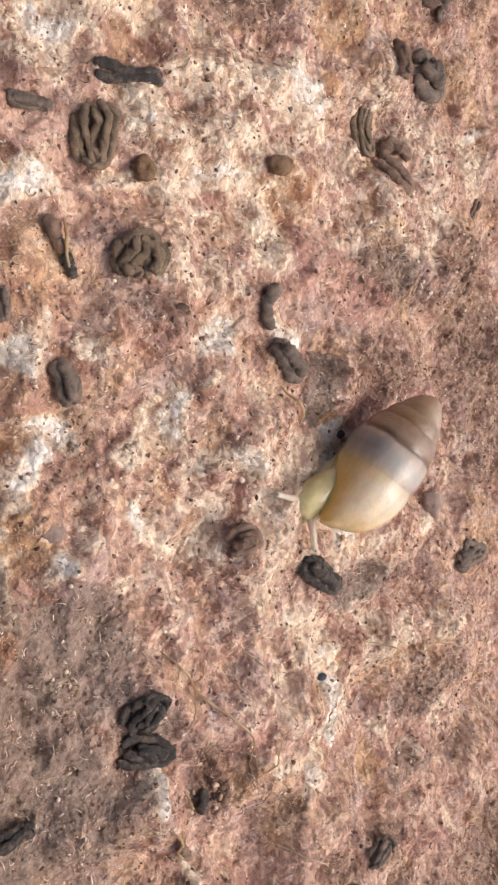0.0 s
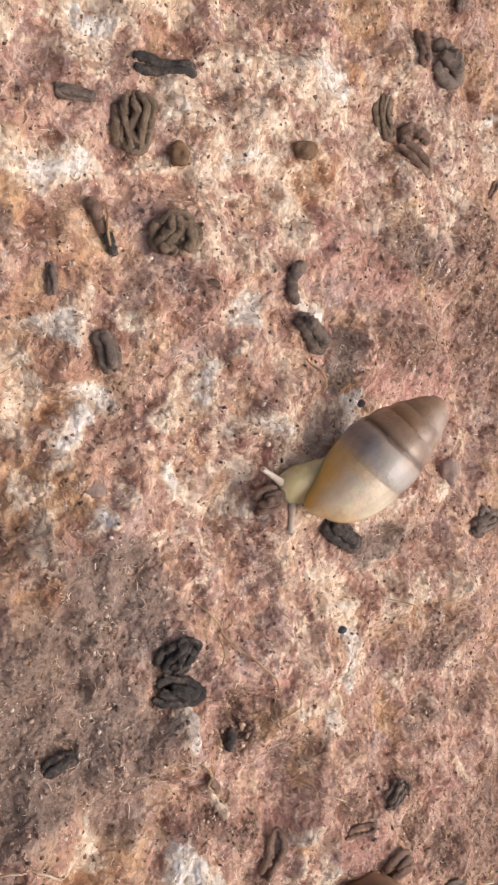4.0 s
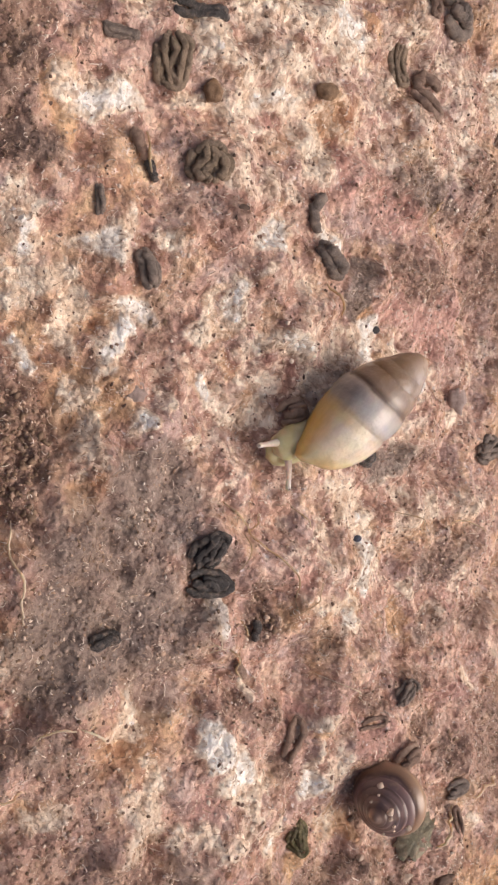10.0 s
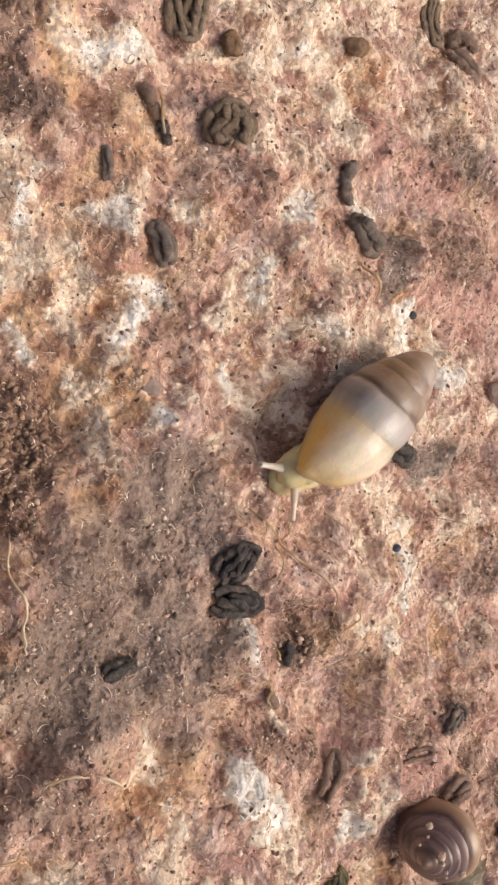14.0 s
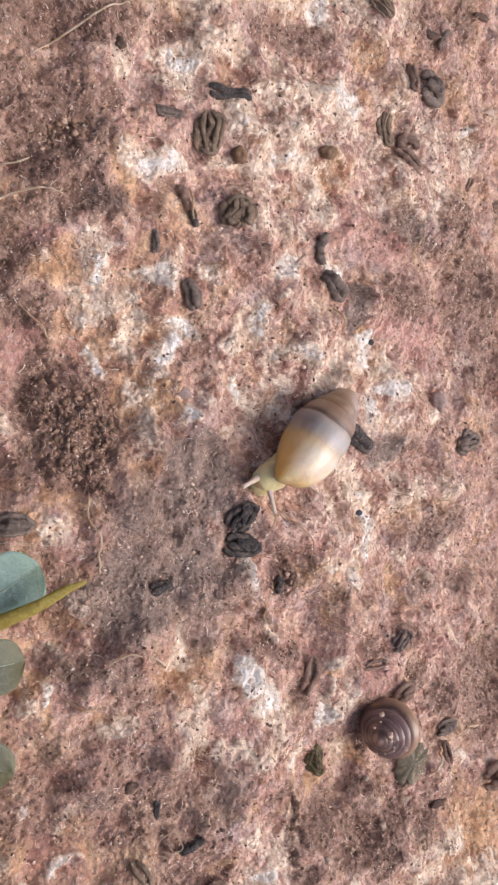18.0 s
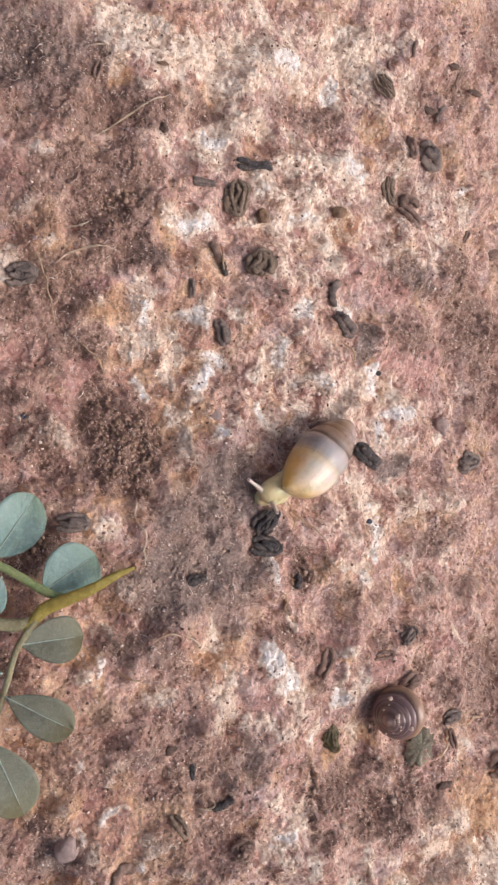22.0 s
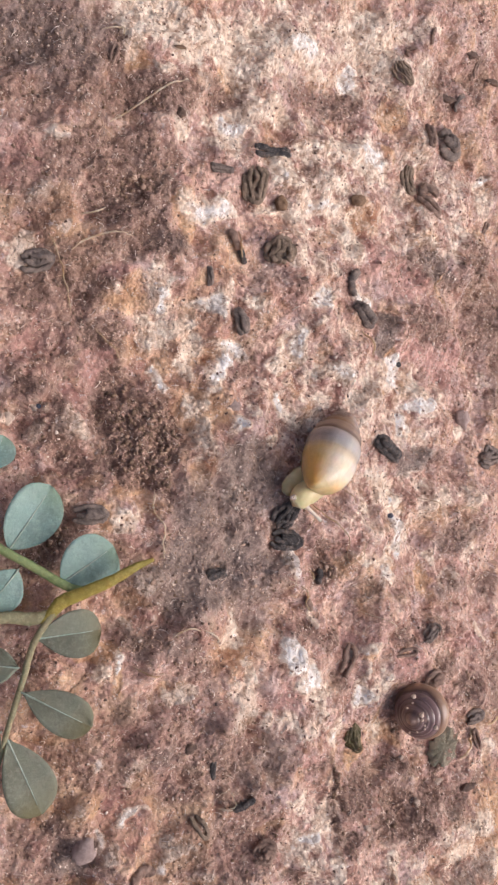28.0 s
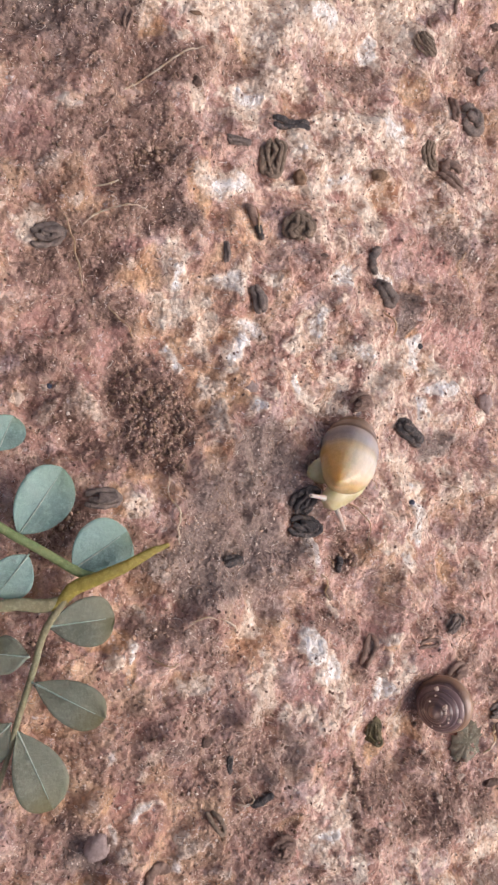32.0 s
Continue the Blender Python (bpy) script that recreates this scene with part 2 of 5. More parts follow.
def shell_material():
    n = Nodes("translucent_shell")
    u = n.attribute("along")
    wob = n.math("ADD", u, n.math("MULTIPLY", n.math("SUBTRACT", n.noise(2.2, 4), 0.5), 0.12))
    col = n.ramp(wob, (0.0, (0.68, 0.5, 0.22)), (0.12, (0.7, 0.47, 0.12)), (0.3, (0.68, 0.45, 0.12)), (0.4, (0.62, 0.45, 0.18)), (0.45, (0.47, 0.37, 0.22)), (0.48, (0.34, 0.3, 0.25)),
                 (0.54, (0.23, 0.22, 0.215)), (0.6, (0.3, 0.27, 0.25)), (0.635, (0.42, 0.35, 0.29)), (0.655, (0.1, 0.06, 0.042)), (0.675, (0.12, 0.075, 0.055)), (0.7, (0.27, 0.19, 0.14)),
                 (0.8, (0.36, 0.28, 0.23)), (0.825, (0.24, 0.17, 0.135)), (0.86, (0.37, 0.3, 0.25)), (1.0, (0.42, 0.36, 0.31)))
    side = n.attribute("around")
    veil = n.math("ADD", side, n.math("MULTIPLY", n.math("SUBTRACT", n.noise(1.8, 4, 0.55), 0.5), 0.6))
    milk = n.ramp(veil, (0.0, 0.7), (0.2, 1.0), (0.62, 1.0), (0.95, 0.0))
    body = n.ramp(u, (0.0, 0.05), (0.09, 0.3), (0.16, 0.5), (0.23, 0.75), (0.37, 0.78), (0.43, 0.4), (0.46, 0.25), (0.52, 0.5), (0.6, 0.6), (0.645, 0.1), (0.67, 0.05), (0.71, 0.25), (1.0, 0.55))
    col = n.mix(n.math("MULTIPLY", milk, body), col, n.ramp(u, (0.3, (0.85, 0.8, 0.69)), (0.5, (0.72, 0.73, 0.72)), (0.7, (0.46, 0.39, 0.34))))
    # growth lines run along the axis; the whorls carry pale and brown belts
    streak = n.t.nodes.new("ShaderNodeMapping")
    n.put(streak.inputs["Vector"], n.co)
    streak.inputs["Scale"].default_value = (0.18, 1.0, 1.0)
    lines = n.noise(0.5, 5, 0.65, co=streak.outputs[0])
    col = n.mix(0.5, col, n.ramp(lines, (0.34, 0.72), (0.66, 1.28)), "MULTIPLY")
    belts = n.t.nodes.new("ShaderNodeTexWave")
    n.put(belts.inputs["Vector"], n.co)
    belts.inputs["Scale"].default_value, belts.inputs["Distortion"].default_value, belts.inputs["Detail"].default_value = 190.0, 5.0, 3.0
    spire = n.math("MULTIPLY", n.math("SUBTRACT", u, 0.62), 6.0, True)
    col = n.mix(n.math("MULTIPLY", spire, n.ramp(belts.outputs["Fac"], (0.3, 0.0), (0.9, 0.4))), col, (0.56, 0.47, 0.4))
    col = n.mix(n.math("MULTIPLY", spire, n.ramp(n.noise(1.1, 6, 0.65), (0.46, 0.0), (0.62, 0.65))), col, (0.19, 0.125, 0.09))
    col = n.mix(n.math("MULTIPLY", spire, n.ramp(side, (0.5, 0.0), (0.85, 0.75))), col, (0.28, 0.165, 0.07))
    n.bump(n.math("ADD", n.noise(0.7, 4, 0.55), n.math("MULTIPLY", lines, 0.3)), 0.8, 0.22)
    n.bsdf.inputs["Subsurface Radius"].default_value = (1.0, 0.6, 0.3)
    return n.set(Base_Color=col, Roughness=0.5, Subsurface_Weight=0.65, Subsurface_Scale=1.4 * MM, Coat_Weight=0.6, Coat_Roughness=0.05)


def round_shell_material():
    n = Nodes("brown_shell")
    u = n.attribute("along")
    col = n.ramp(n.math("ADD", u, n.math("MULTIPLY", n.noise(1.2, 3), 0.12)), (0.1, (0.46, 0.31, 0.2)), (0.4, (0.42, 0.28, 0.18)), (0.52, (0.27, 0.16, 0.1)), (0.58, (0.09, 0.05, 0.042)), (0.62, (0.25, 0.165, 0.155)),
                 (0.7, (0.2, 0.13, 0.125)), (0.73, (0.1, 0.06, 0.055)), (0.76, (0.24, 0.16, 0.15)), (0.83, (0.1, 0.062, 0.055)), (0.86, (0.23, 0.15, 0.135)), (0.95, (0.11, 0.066, 0.056)), (1.05, (0.26, 0.17, 0.13)))
    dirt = n.ramp(n.noise(0.5, 4, 0.7), (0.55, 0.0), (0.7, 0.7))
    col = n.mix(dirt, col, (0.33, 0.23, 0.17))
    n.bump(n.noise(0.4, 4, 0.6), 0.25, 0.1)
    n.bsdf.inputs["Subsurface Radius"].default_value = (0.8, 0.5, 0.3)
    return n.set(Base_Color=col, Roughness=0.28, Subsurface_Weight=0.15, Subsurface_Scale=0.6 * MM, Coat_Weight=0.3, Coat_Roughness=0.2)


def flesh_material(name, a, b):
    n = Nodes(name)
    col = n.ramp(n.noise(0.6, 4, 0.6), (0.35, a), (0.65, b))
    n.bump(n.noise(0.25, 3, 0.6), 0.5, 0.08)
    n.bsdf.inputs["Subsurface Radius"].default_value = (1.0, 0.6, 0.35)
    return n.set(Base_Color=col, Roughness=0.32, Subsurface_Weight=0.5, Subsurface_Scale=0.8 * MM, Coat_Weight=0.3)


def leaf_material(name, dark, light, rough, tip=None):
    n = Nodes(name)
    col = n.ramp(n.noise(1.2, 5, 0.6, 0.5), (0.32, dark), (0.68, light))
    col = n.mix(n.ramp(n.noise(0.16, 6, 0.72), (0.48, 0.0), (0.7, 0.55)), col, tuple(min(1, c * 1.5 + 0.04) for c in light))
    if tip:
        reach = n.math("ADD", n.attribute("along"), n.math("MULTIPLY", n.math("SUBTRACT", n.noise(1.5, 3), 0.5), 0.4))
        col = n.mix(n.ramp(reach, (0.6, 0.0), (0.95, 0.75)), col, tip)
        # the half past the midrib is lighter: the fold's light put into the colour
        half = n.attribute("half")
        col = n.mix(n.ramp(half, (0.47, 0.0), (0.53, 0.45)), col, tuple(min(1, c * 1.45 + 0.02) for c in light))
    n.bump(n.noise(0.22, 6, 0.7), 0.8, 0.16)
    return n.set(Base_Color=col, Roughness=rough, Subsurface_Weight=0.12, Subsurface_Scale=0.3 * MM)


ROCK = rock_material()
DUNG = {
    "black": dung_material("black_dung", (0.026, 0.024, 0.025), (0.1, 0.09, 0.086), 0.34),
    "grey": dung_material("grey_dung", (0.1, 0.08, 0.07), (0.31, 0.25, 0.21), 0.6),
    "olive": dung_material("olive_dung", (0.13, 0.095, 0.066), (0.38, 0.285, 0.2), 0.7),
    "brown": dung_material("brown_dung", (0.17, 0.108, 0.08), (0.43, 0.295, 0.225), 0.65),
    "green": dung_material("green_dung", (0.05, 0.046, 0.024), (0.19, 0.165, 0.075), 0.7),
}
CRUMB = {
    "ochre": crumb_material("ochre_crumb", (0.13, 0.075, 0.042), (0.33, 0.21, 0.125)),
    "brown": crumb_material("brown_crumb", (0.07, 0.045, 0.035), (0.22, 0.14, 0.1)),
    "grey": crumb_material("grey_crumb", (0.3, 0.225, 0.2), (0.5, 0.39, 0.35)),
    "black": crumb_material("black_crumb", (0.02, 0.02, 0.022), (0.07, 0.065, 0.07)),
    "blue": crumb_material("blue_crumb", (0.03, 0.035, 0.05), (0.1, 0.12, 0.18)),
    "pale": crumb_material("pale_crumb", (0.45, 0.33, 0.25), (0.75, 0.62, 0.5)),
}
FIBRE = {
    "pale": flesh_material("pale_fibre", (0.55, 0.4, 0.27), (0.72, 0.58, 0.42)),
    "tan": flesh_material("tan_fibre", (0.34, 0.23, 0.14), (0.5, 0.36, 0.23)),
}
SHELL = shell_material()
ROUND_SHELL = round_shell_material()
FLESH = flesh_material("amber_flesh", (0.6, 0.52, 0.26), (0.77, 0.69, 0.42))
PALE_FLESH = flesh_material("pale_flesh", (0.55, 0.47, 0.4), (0.74, 0.67, 0.6))
EYE = crumb_material("dark_eye", (0.2, 0.16, 0.14), (0.32, 0.27, 0.24))
LEAF = {
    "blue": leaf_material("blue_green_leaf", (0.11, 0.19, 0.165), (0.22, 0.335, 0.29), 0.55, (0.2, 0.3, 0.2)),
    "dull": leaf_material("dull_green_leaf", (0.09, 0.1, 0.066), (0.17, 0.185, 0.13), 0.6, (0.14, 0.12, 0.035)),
}
RIB = leaf_material("leaf_rib", (0.26, 0.34, 0.28), (0.4, 0.48, 0.4), 0.6)
STALK = {
    "green": leaf_material("green_stalk", (0.16, 0.23, 0.08), (0.31, 0.38, 0.16), 0.5),
    "olive": leaf_material("olive_stalk", (0.23, 0.18, 0.025), (0.4, 0.33, 0.065), 0.45),
    "dry": leaf_material("dry_stalk", (0.19, 0.175, 0.085), (0.35, 0.33, 0.19), 0.6),
}
SOIL_CRUMB = grain_material("soil_crumb", (0.0, (0.15, 0.095, 0.06)), (0.5, (0.27, 0.177, 0.115)), (0.9, (0.48, 0.33, 0.24)), (1.0, (0.62, 0.46, 0.35)))
GRIT = grain_material("grit", (0.0, (0.1, 0.06, 0.045)), (0.4, (0.27, 0.165, 0.12)), (0.65, (0.6, 0.43, 0.32)), (1.0, (0.88, 0.79, 0.68)))
FUZZ = grain_material("fuzz", (0.0, (0.25, 0.14, 0.09)), (0.3, (0.6, 0.43, 0.31)), (1.0, (0.95, 0.87, 0.77)))
SCRAP = leaf_material("withered_scrap", (0.09, 0.085, 0.055), (0.31, 0.27, 0.19), 0.8)

# ---- the shape of the rock ----
rng = np.random.default_rng(7)
LATTICE = rng.random((8, 256, 256))


def lattice_noise(x, y, layer):
    xi, yi = np.floor(x).astype(int), np.floor(y).astype(int)
    u, v = x - xi, y - yi
    u, v = u * u * (3 - 2 * u), v * v * (3 - 2 * v)
    g = LATTICE[layer]
    a, b = g[xi % 256, yi % 256], g[(xi + 1) % 256, yi % 256]
    c, d = g[xi % 256, (yi + 1) % 256], g[(xi + 1) % 256, (yi + 1) % 256]
    return (a * (1 - u) + b * u) * (1 - v) + (c * (1 - u) + d * u) * v - 0.5


def fbm(x, y, size, octaves, layer=0):
    total, amp = 0.0, 1.0
    for o in range(octaves):
        k = 2.03 ** o / size
        total = total + amp * lattice_noise(x * k + 13.7 * o, y * k + 7.1 * o, (layer + o) % 8)
        amp *= 0.52
    return total


QUAD = (0.00013978, -0.061031, 0.019945, -5.6819, -0.4438, 1.4664)
SWELLS = []
PATCHES = {"soil": [], "grey": [], "pale": [], "ochre": [], "pink": [], "white": []}


def swell(x, y, size, height):
    SWELLS.append((x, y, size, height))


def patch(kind, x, y, rx, ry, strength):
    PATCHES[kind].append((x, y, rx, ry, strength))


swell(-15.93, -1.52, 4, -1.63)
swell(1.92, 23.98, 4, -1.4)
swell(1.99, -30.98, 4, -1.25)
swell(-20.68, 20.4, 4, 1.01)
swell(-22.51, -5.86, 4, -0.94)
swell(-18.47, -23.1, 6, 0.97)
swell(0.81, 3.88, 4, 0.45)
swell(-12.03, -16.44, 4, 0.36)
swell(1.92, 23.98, 4, -0.52)
swell(1.99, -30.98, 4, -0.42)
swell(7.6, -28.41, 4, 0.43)
swell(-12.44, -30.67, 4, 0.31)
swell(-20.12, -34.23, 4, -0.44)
swell(-7.32, -20.03, 4, -0.33)

# soil and dirt lying in the hollows, and some shade put in as colour
patch("soil", -25.17, 20.44, 4.87, 2.15, 0.8)
patch("soil", -26.56, 16.95, 2.96, 2.12, 0.65)
patch("soil", -21.56, 17.49, 3.83, 1.8, 0.8)
patch("soil", -18.43, 18.16, 2.46, 1.56, 0.85)
patch("soil", -16.23, 18.09, 2.29, 1.56, 0.85)
patch("soil", -12.22, 19.82, 1.98, 1.04, 0.7)
patch("soil", -20.24, 13.8, 3.89, 1.81, 0.9)
patch("soil", -18.32, 12.07, 2.67, 2.25, 1)
patch("soil", -19.04, 9.84, 2.62, 1.82, 0.95)
patch("soil", -16.99, 7.95, 2.16, 1.44, 0.9)
patch("soil", -19.73, 7.2, 1.72, 1.21, 0.8)
patch("soil", -23.64, 12.6, 2.46, 1.78, 0.67)
patch("soil", -23.75, 6.19, 2.46, 1.52, 0.75)
patch("soil", -24.84, 3.65, 2.44, 1.8, 0.9)
patch("soil", -22.04, 3.73, 2.11, 1.63, 0.8)
patch("soil", -15.59, 14.74, 1.01, 1.16, 0.7)
# next patch only: a groove's dark, put into the colour as a narrow strip
patch("soil", -20.65, 20.82, 0.43, 1.29, 1)
patch("soil", -2.55, 21.19, 2.84, 1.02, 0.57)
patch("soil", -0.4, 21.62, 2.63, 1.18, 0.72)
patch("soil", -5.08, 20.95, 0.98, 0.99, 0.52)
patch("soil", 0.6, 20.12, 1.3, 0.66, 0.62)
patch("soil", 11.21, 26.24, 2.61, 1.44, 0.57)
patch("soil", 16.4, 27.52, 2.19, 2.41, 0.67)
patch("soil", 12.28, 24.61, 2.78, 1.3, 0.52)
patch("soil", 9.3, 9.35, 2.28, 1.59, 0.75)
patch("soil", 16.07, 10.41, 2.84, 2.35, 0.72)
patch("soil", 16.72, 7.62, 3.02, 1.59, 0.65)
patch("soil", 12.38, 8.34, 1.9, 0.91, 0.62)
patch("soil", -5.27, 5.55, 0.94, 0.78, 0.57)
patch("soil", -3.89, 14.89, 0.82, 0.9, 0.57)
patch("soil", -18.37, -6.36, 2.17, 3.64, 1.35)
patch("soil", -16.45, -6.73, 1.87, 3.33, 1.3)
patch("soil", -18.43, -2.76, 1.06, 2.07, 1)
patch("soil", -20.41, 0.46, 2.17, 1.24, 0.85)
patch("soil", -22.15, 1.31, 1.69, 1.14, 0.75)
patch("soil", -25.04, -2.63, 1.99, 0.86, 0.85)
patch("soil", -23.77, -4.52, 0.97, 1.57, 0.8)
patch("soil", -23.46, -7.42, 1.14, 1.51, 0.85)
patch("soil", -22.03, -8.6, 1.66, 0.88, 0.72)
patch("soil", -20.71, -6.98, 0.85, 2.01, 0.85)
patch("soil", -26.07, 1.3, 1.27, 0.63, 0.8)
patch("soil", -26.74, -4.18, 0.55, 0.98, 0.9)
# next patch only: shade between the upper leaflets, put into the rock's colour
patch("soil", -24.19, -13.9, 2.39, 1.94, 1)
patch("soil", 7.89, 4.74, 1.14, 1.08, 0.72)
patch("soil", 10.6, 3.61, 2.64, 1.9, 0.72)
patch("soil", 17.39, 4.03, 2.89, 1.92, 0.65)
patch("soil", -2.48, -15.7, 0.65, 1.43, 1)
patch("soil", -2.43, -17, 0.87, 0.89, 1)
patch("soil", 11.8, -7.52, 1.86, 0.9, 0.62)
patch("soil", 15.25, -13.54, 2.62, 1.41, 0.52)
patch("soil", 12.96, -14.77, 1.74, 1.5, 0.67)
patch("soil", 17.8, -18.58, 2, 1.45, 0.62)
patch("soil", 1.75, -17.83, 1.43, 0.82, 0.57)
patch("soil", -17.65, -21.4, 2.15, 1.17, 0.62)
patch("soil", -14.6, -21.98, 1.8, 1.11, 0.62)
patch("soil", -13.16, -23.74, 1.84, 1.12, 0.67)
patch("soil", -14.63, -27.2, 2.25, 1.59, 0.62)
patch("soil", -11.33, -29.68, 1.9, 1.63, 0.67)
patch("soil", -13.48, -31.85, 2.31, 1.61, 0.67)
patch("soil", -21.98, -29.85, 0.57, 1.14, 0.8)
patch("soil", -23.01, -33.33, 0.56, 0.68, 0.9)
# next patch only: shade under a lower leaflet, painted as soil colour
patch("soil", -26.05, -21.44, 1.16, 1.21, 1)
patch("soil", -25.56, -34.03, 1.17, 0.93, 0.72)
patch("soil", -10.28, -35.59, 1.45, 1.14, 0.72)
patch("soil", -12.34, -36.89, 1.41, 0.72, 0.62)
patch("soil", -19.32, -26.05, 1.26, 0.77, 0.57)
patch("soil", 1.03, -34.55, 2.27, 1.86, 0.85)
patch("soil", 5.37, -36.48, 2.42, 1.83, 0.95)
patch("soil", 3.52, -37.74, 2.47, 1.25, 1)
patch("soil", 7.13, -37.84, 2.47, 1.84, 0.9)
patch("soil", 9.02, -35.81, 2.41, 1.69, 0.8)
patch("soil", 11.9, -37.58, 1.98, 1.82, 0.65)
patch("soil", 5.85, -33.56, 2.43, 0.83, 0.75)
# next two: the shade inside a crevice, drawn as dark strips of colour
patch("soil", -2.05, -33.05, 0.6, 1.81, 1.1)
patch("soil", -1.72, -35.95, 0.44, 1.21, 1)
patch("soil", -3.16, -31.58, 1.33, 0.86, 0.72)
patch("soil", -0.92, -37.96, 1.65, 0.77, 0.75)
patch("soil", -8.33, -36.93, 1.19, 0.82, 0.9)
patch("soil", -9.27, -33.51, 1.95, 1.63, 0.62)
patch("soil", -3.74, -21.77, 1.6, 0.87, 0.67)
patch("soil", -1.42, -22.46, 1.1, 0.89, 0.72)
patch("soil", 5.82, -23, 1.51, 0.83, 0.67)
patch("soil", 10.21, -22.59, 1.8, 0.96, 0.65)
patch("soil", 11.41, -25.59, 1.97, 1.22, 0.72)
patch("soil", 14.71, -28.39, 2.06, 1.9, 0.72)
# next patch only: the round shell's shade on the rock, drawn in soil colour
patch("soil", 5.84, -29, 0.86, 1.88, 0.9)
patch("soil", 15.54, -35.9, 1.73, 0.99, 0.62)
patch("soil", 10.01, -33.51, 0.9, 1.19, 1)
patch("soil", -6.21, -39.44, 1.54, 0.66, 0.8)
# next patch only: a groove whose dark is coloured in, not cut
patch("soil", 10.03, -43.31, 0.33, 1.41, 1)
patch("soil", -0.54, -25.28, 0.78, 0.8, 0.72)
patch("soil", -9.24, 0.01, 1, 1.74, 0.62)
patch("soil", -2.96, 2.03, 1.62, 0.89, 0.42)
patch("soil", 21.27, 5.67, 5.85, 3.35, 0.8)
patch("soil", 22.73, -28.29, 7.15, 4.85, 0.62)
patch("soil", 23.1, -0.36, 4.96, 3.41, 0.62)
# damp grey film
patch("grey", -25.17, 20.63, 4.47, 1.76, 0.6)
patch("grey", -16.82, 7.95, 1.8, 1.32, 0.5)
patch("grey", -18.2, 11.56, 2.66, 2.05, 0.3)
patch("grey", 10.51, 9.15, 1.99, 1.41, 0.7)
patch("grey", -10.17, -8.25, 1.95, 1.61, 0.9)
patch("grey", -10.86, -10.36, 1.93, 1.06, 0.5)
patch("grey", -13.69, -12.01, 2.52, 1.71, 0.8)
patch("grey", -14.25, -15.28, 2.74, 2.04, 0.95)
patch("grey", -12.07, -17.61, 2.83, 1.48, 0.9)
patch("grey", -9.35, -14.4, 1.87, 2.04, 0.8)
patch("grey", 1.68, -2.61, 1.4, 0.9, 0.5)
patch("grey", -0.93, -3.64, 1.4, 0.7, 0.4)
patch("grey", 4.06, 2.78, 0.9, 1.32, 1.2)
patch("grey", 4.94, 4.11, 0.91, 0.67, 0.8)
patch("grey", -7.58, -9.14, 2.02, 1.55, 0.8)
patch("grey", -8.07, -11.3, 1.91, 1.21, 0.7)
patch("grey", -6.02, -12.73, 2.07, 1.22, 0.6)
patch("grey", -7.48, -15.73, 2.53, 1.2, 0.7)
patch("grey", 8.32, -8.34, 2.15, 0.87, 0.9)
patch("grey", -16.19, -21.44, 2.62, 1.18, 0.5)
patch("grey", -15.92, -29, 0.88, 1.1, 0.5)
patch("grey", -22.18, -35.08, 1.23, 1.29, 0.9)
patch("grey", -7.03, -30.07, 2.01, 1.66, 0.55)
patch("grey", -8.39, -31.16, 1.99, 1.49, 0.6)
patch("grey", 12.87, -43.64, 2.13, 0.85, 0.6)
patch("grey", 1.4, 14.71, 0.59, 0.47, 0.3)
patch("grey", 12.49, -18.83, 2.66, 0.89, 0.6)
patch("grey", 1.69, -10.08, 0.58, 0.92, 0.4)
patch("grey", -24.96, 22.03, 4.68, 3.55, 0.6)
# pale crusts
patch("pale", -19.53, 21.74, 1.14, 0.96, 0.9)
patch("pale", -18.09, 22.04, 0.98, 0.89, 0.8)
patch("pale", -14.92, 22.32, 1.89, 1.75, 0.8)
patch("pale", -12.43, 23.32, 1.97, 1.71, 0.8)
patch("pale", -10.29, 22.96, 1.53, 1.75, 0.7)
patch("pale", -17.29, 20.14, 0.91, 0.37, 0.8)
patch("pale", -14.36, 20.37, 1.42, 0.42, 0.5)
patch("pale", -14.9, 16.63, 0.94, 0.67, 0.9)
patch("pale", -10.95, 17.58, 1.4, 0.95, 1)
patch("pale", -11.9, 15.88, 1.67, 0.77, 0.8)
patch("pale", -9.86, 19.09, 1.11, 1.13, 0.8)
patch("pale", -10.12, 20.76, 1.03, 0.79, 0.6)
patch("pale", -12.16, 10.94, 1.75, 0.94, 0.95)
patch("pale", -14.37, 10.89, 0.93, 0.92, 0.7)
patch("pale", -26.55, 6.88, 1.03, 1.18, 0.9)
patch("pale", -25.5, 10.8, 0.56, 0.55, 0.7)
patch("pale", -23.71, 8.72, 0.73, 0.55, 0.6)
patch("pale", -24.35, 14.3, 0.65, 0.31, 0.9)
patch("pale", -24.96, 14.6, 0.32, 0.31, 0.7)
patch("pale", -16.88, 5.5, 0.72, 1.15, 0.6)
patch("pale", -15.89, 4.22, 0.91, 1.16, 0.9)
patch("pale", -12.02, 4.03, 1.06, 0.94, 1)
patch("pale", -19.87, 4.15, 0.56, 0.53, 0.6)
patch("pale", -7.89, 24.64, 2.63, 1.68, 0.8)
patch("pale", -4.68, 24.55, 2.47, 1.53, 1)
patch("pale", -8.59, 22.04, 2.06, 1.05, 0.9)
patch("pale", 1.34, 27.5, 3.32, 1.71, 0.8)
patch("pale", 4.96, 28.86, 2.54, 1.07, 0.7)
patch("pale", -0.2, 25.08, 2.37, 1.14, 0.5)
patch("pale", 1.41, 23.82, 1.2, 1.24, 1)
patch("pale", 3.61, 25.28, 1.86, 1.26, 0.7)
patch("pale", -7.26, 19.22, 1.69, 1.07, 0.8)
patch("pale", -3.34, 19.19, 1.23, 0.65, 0.6)
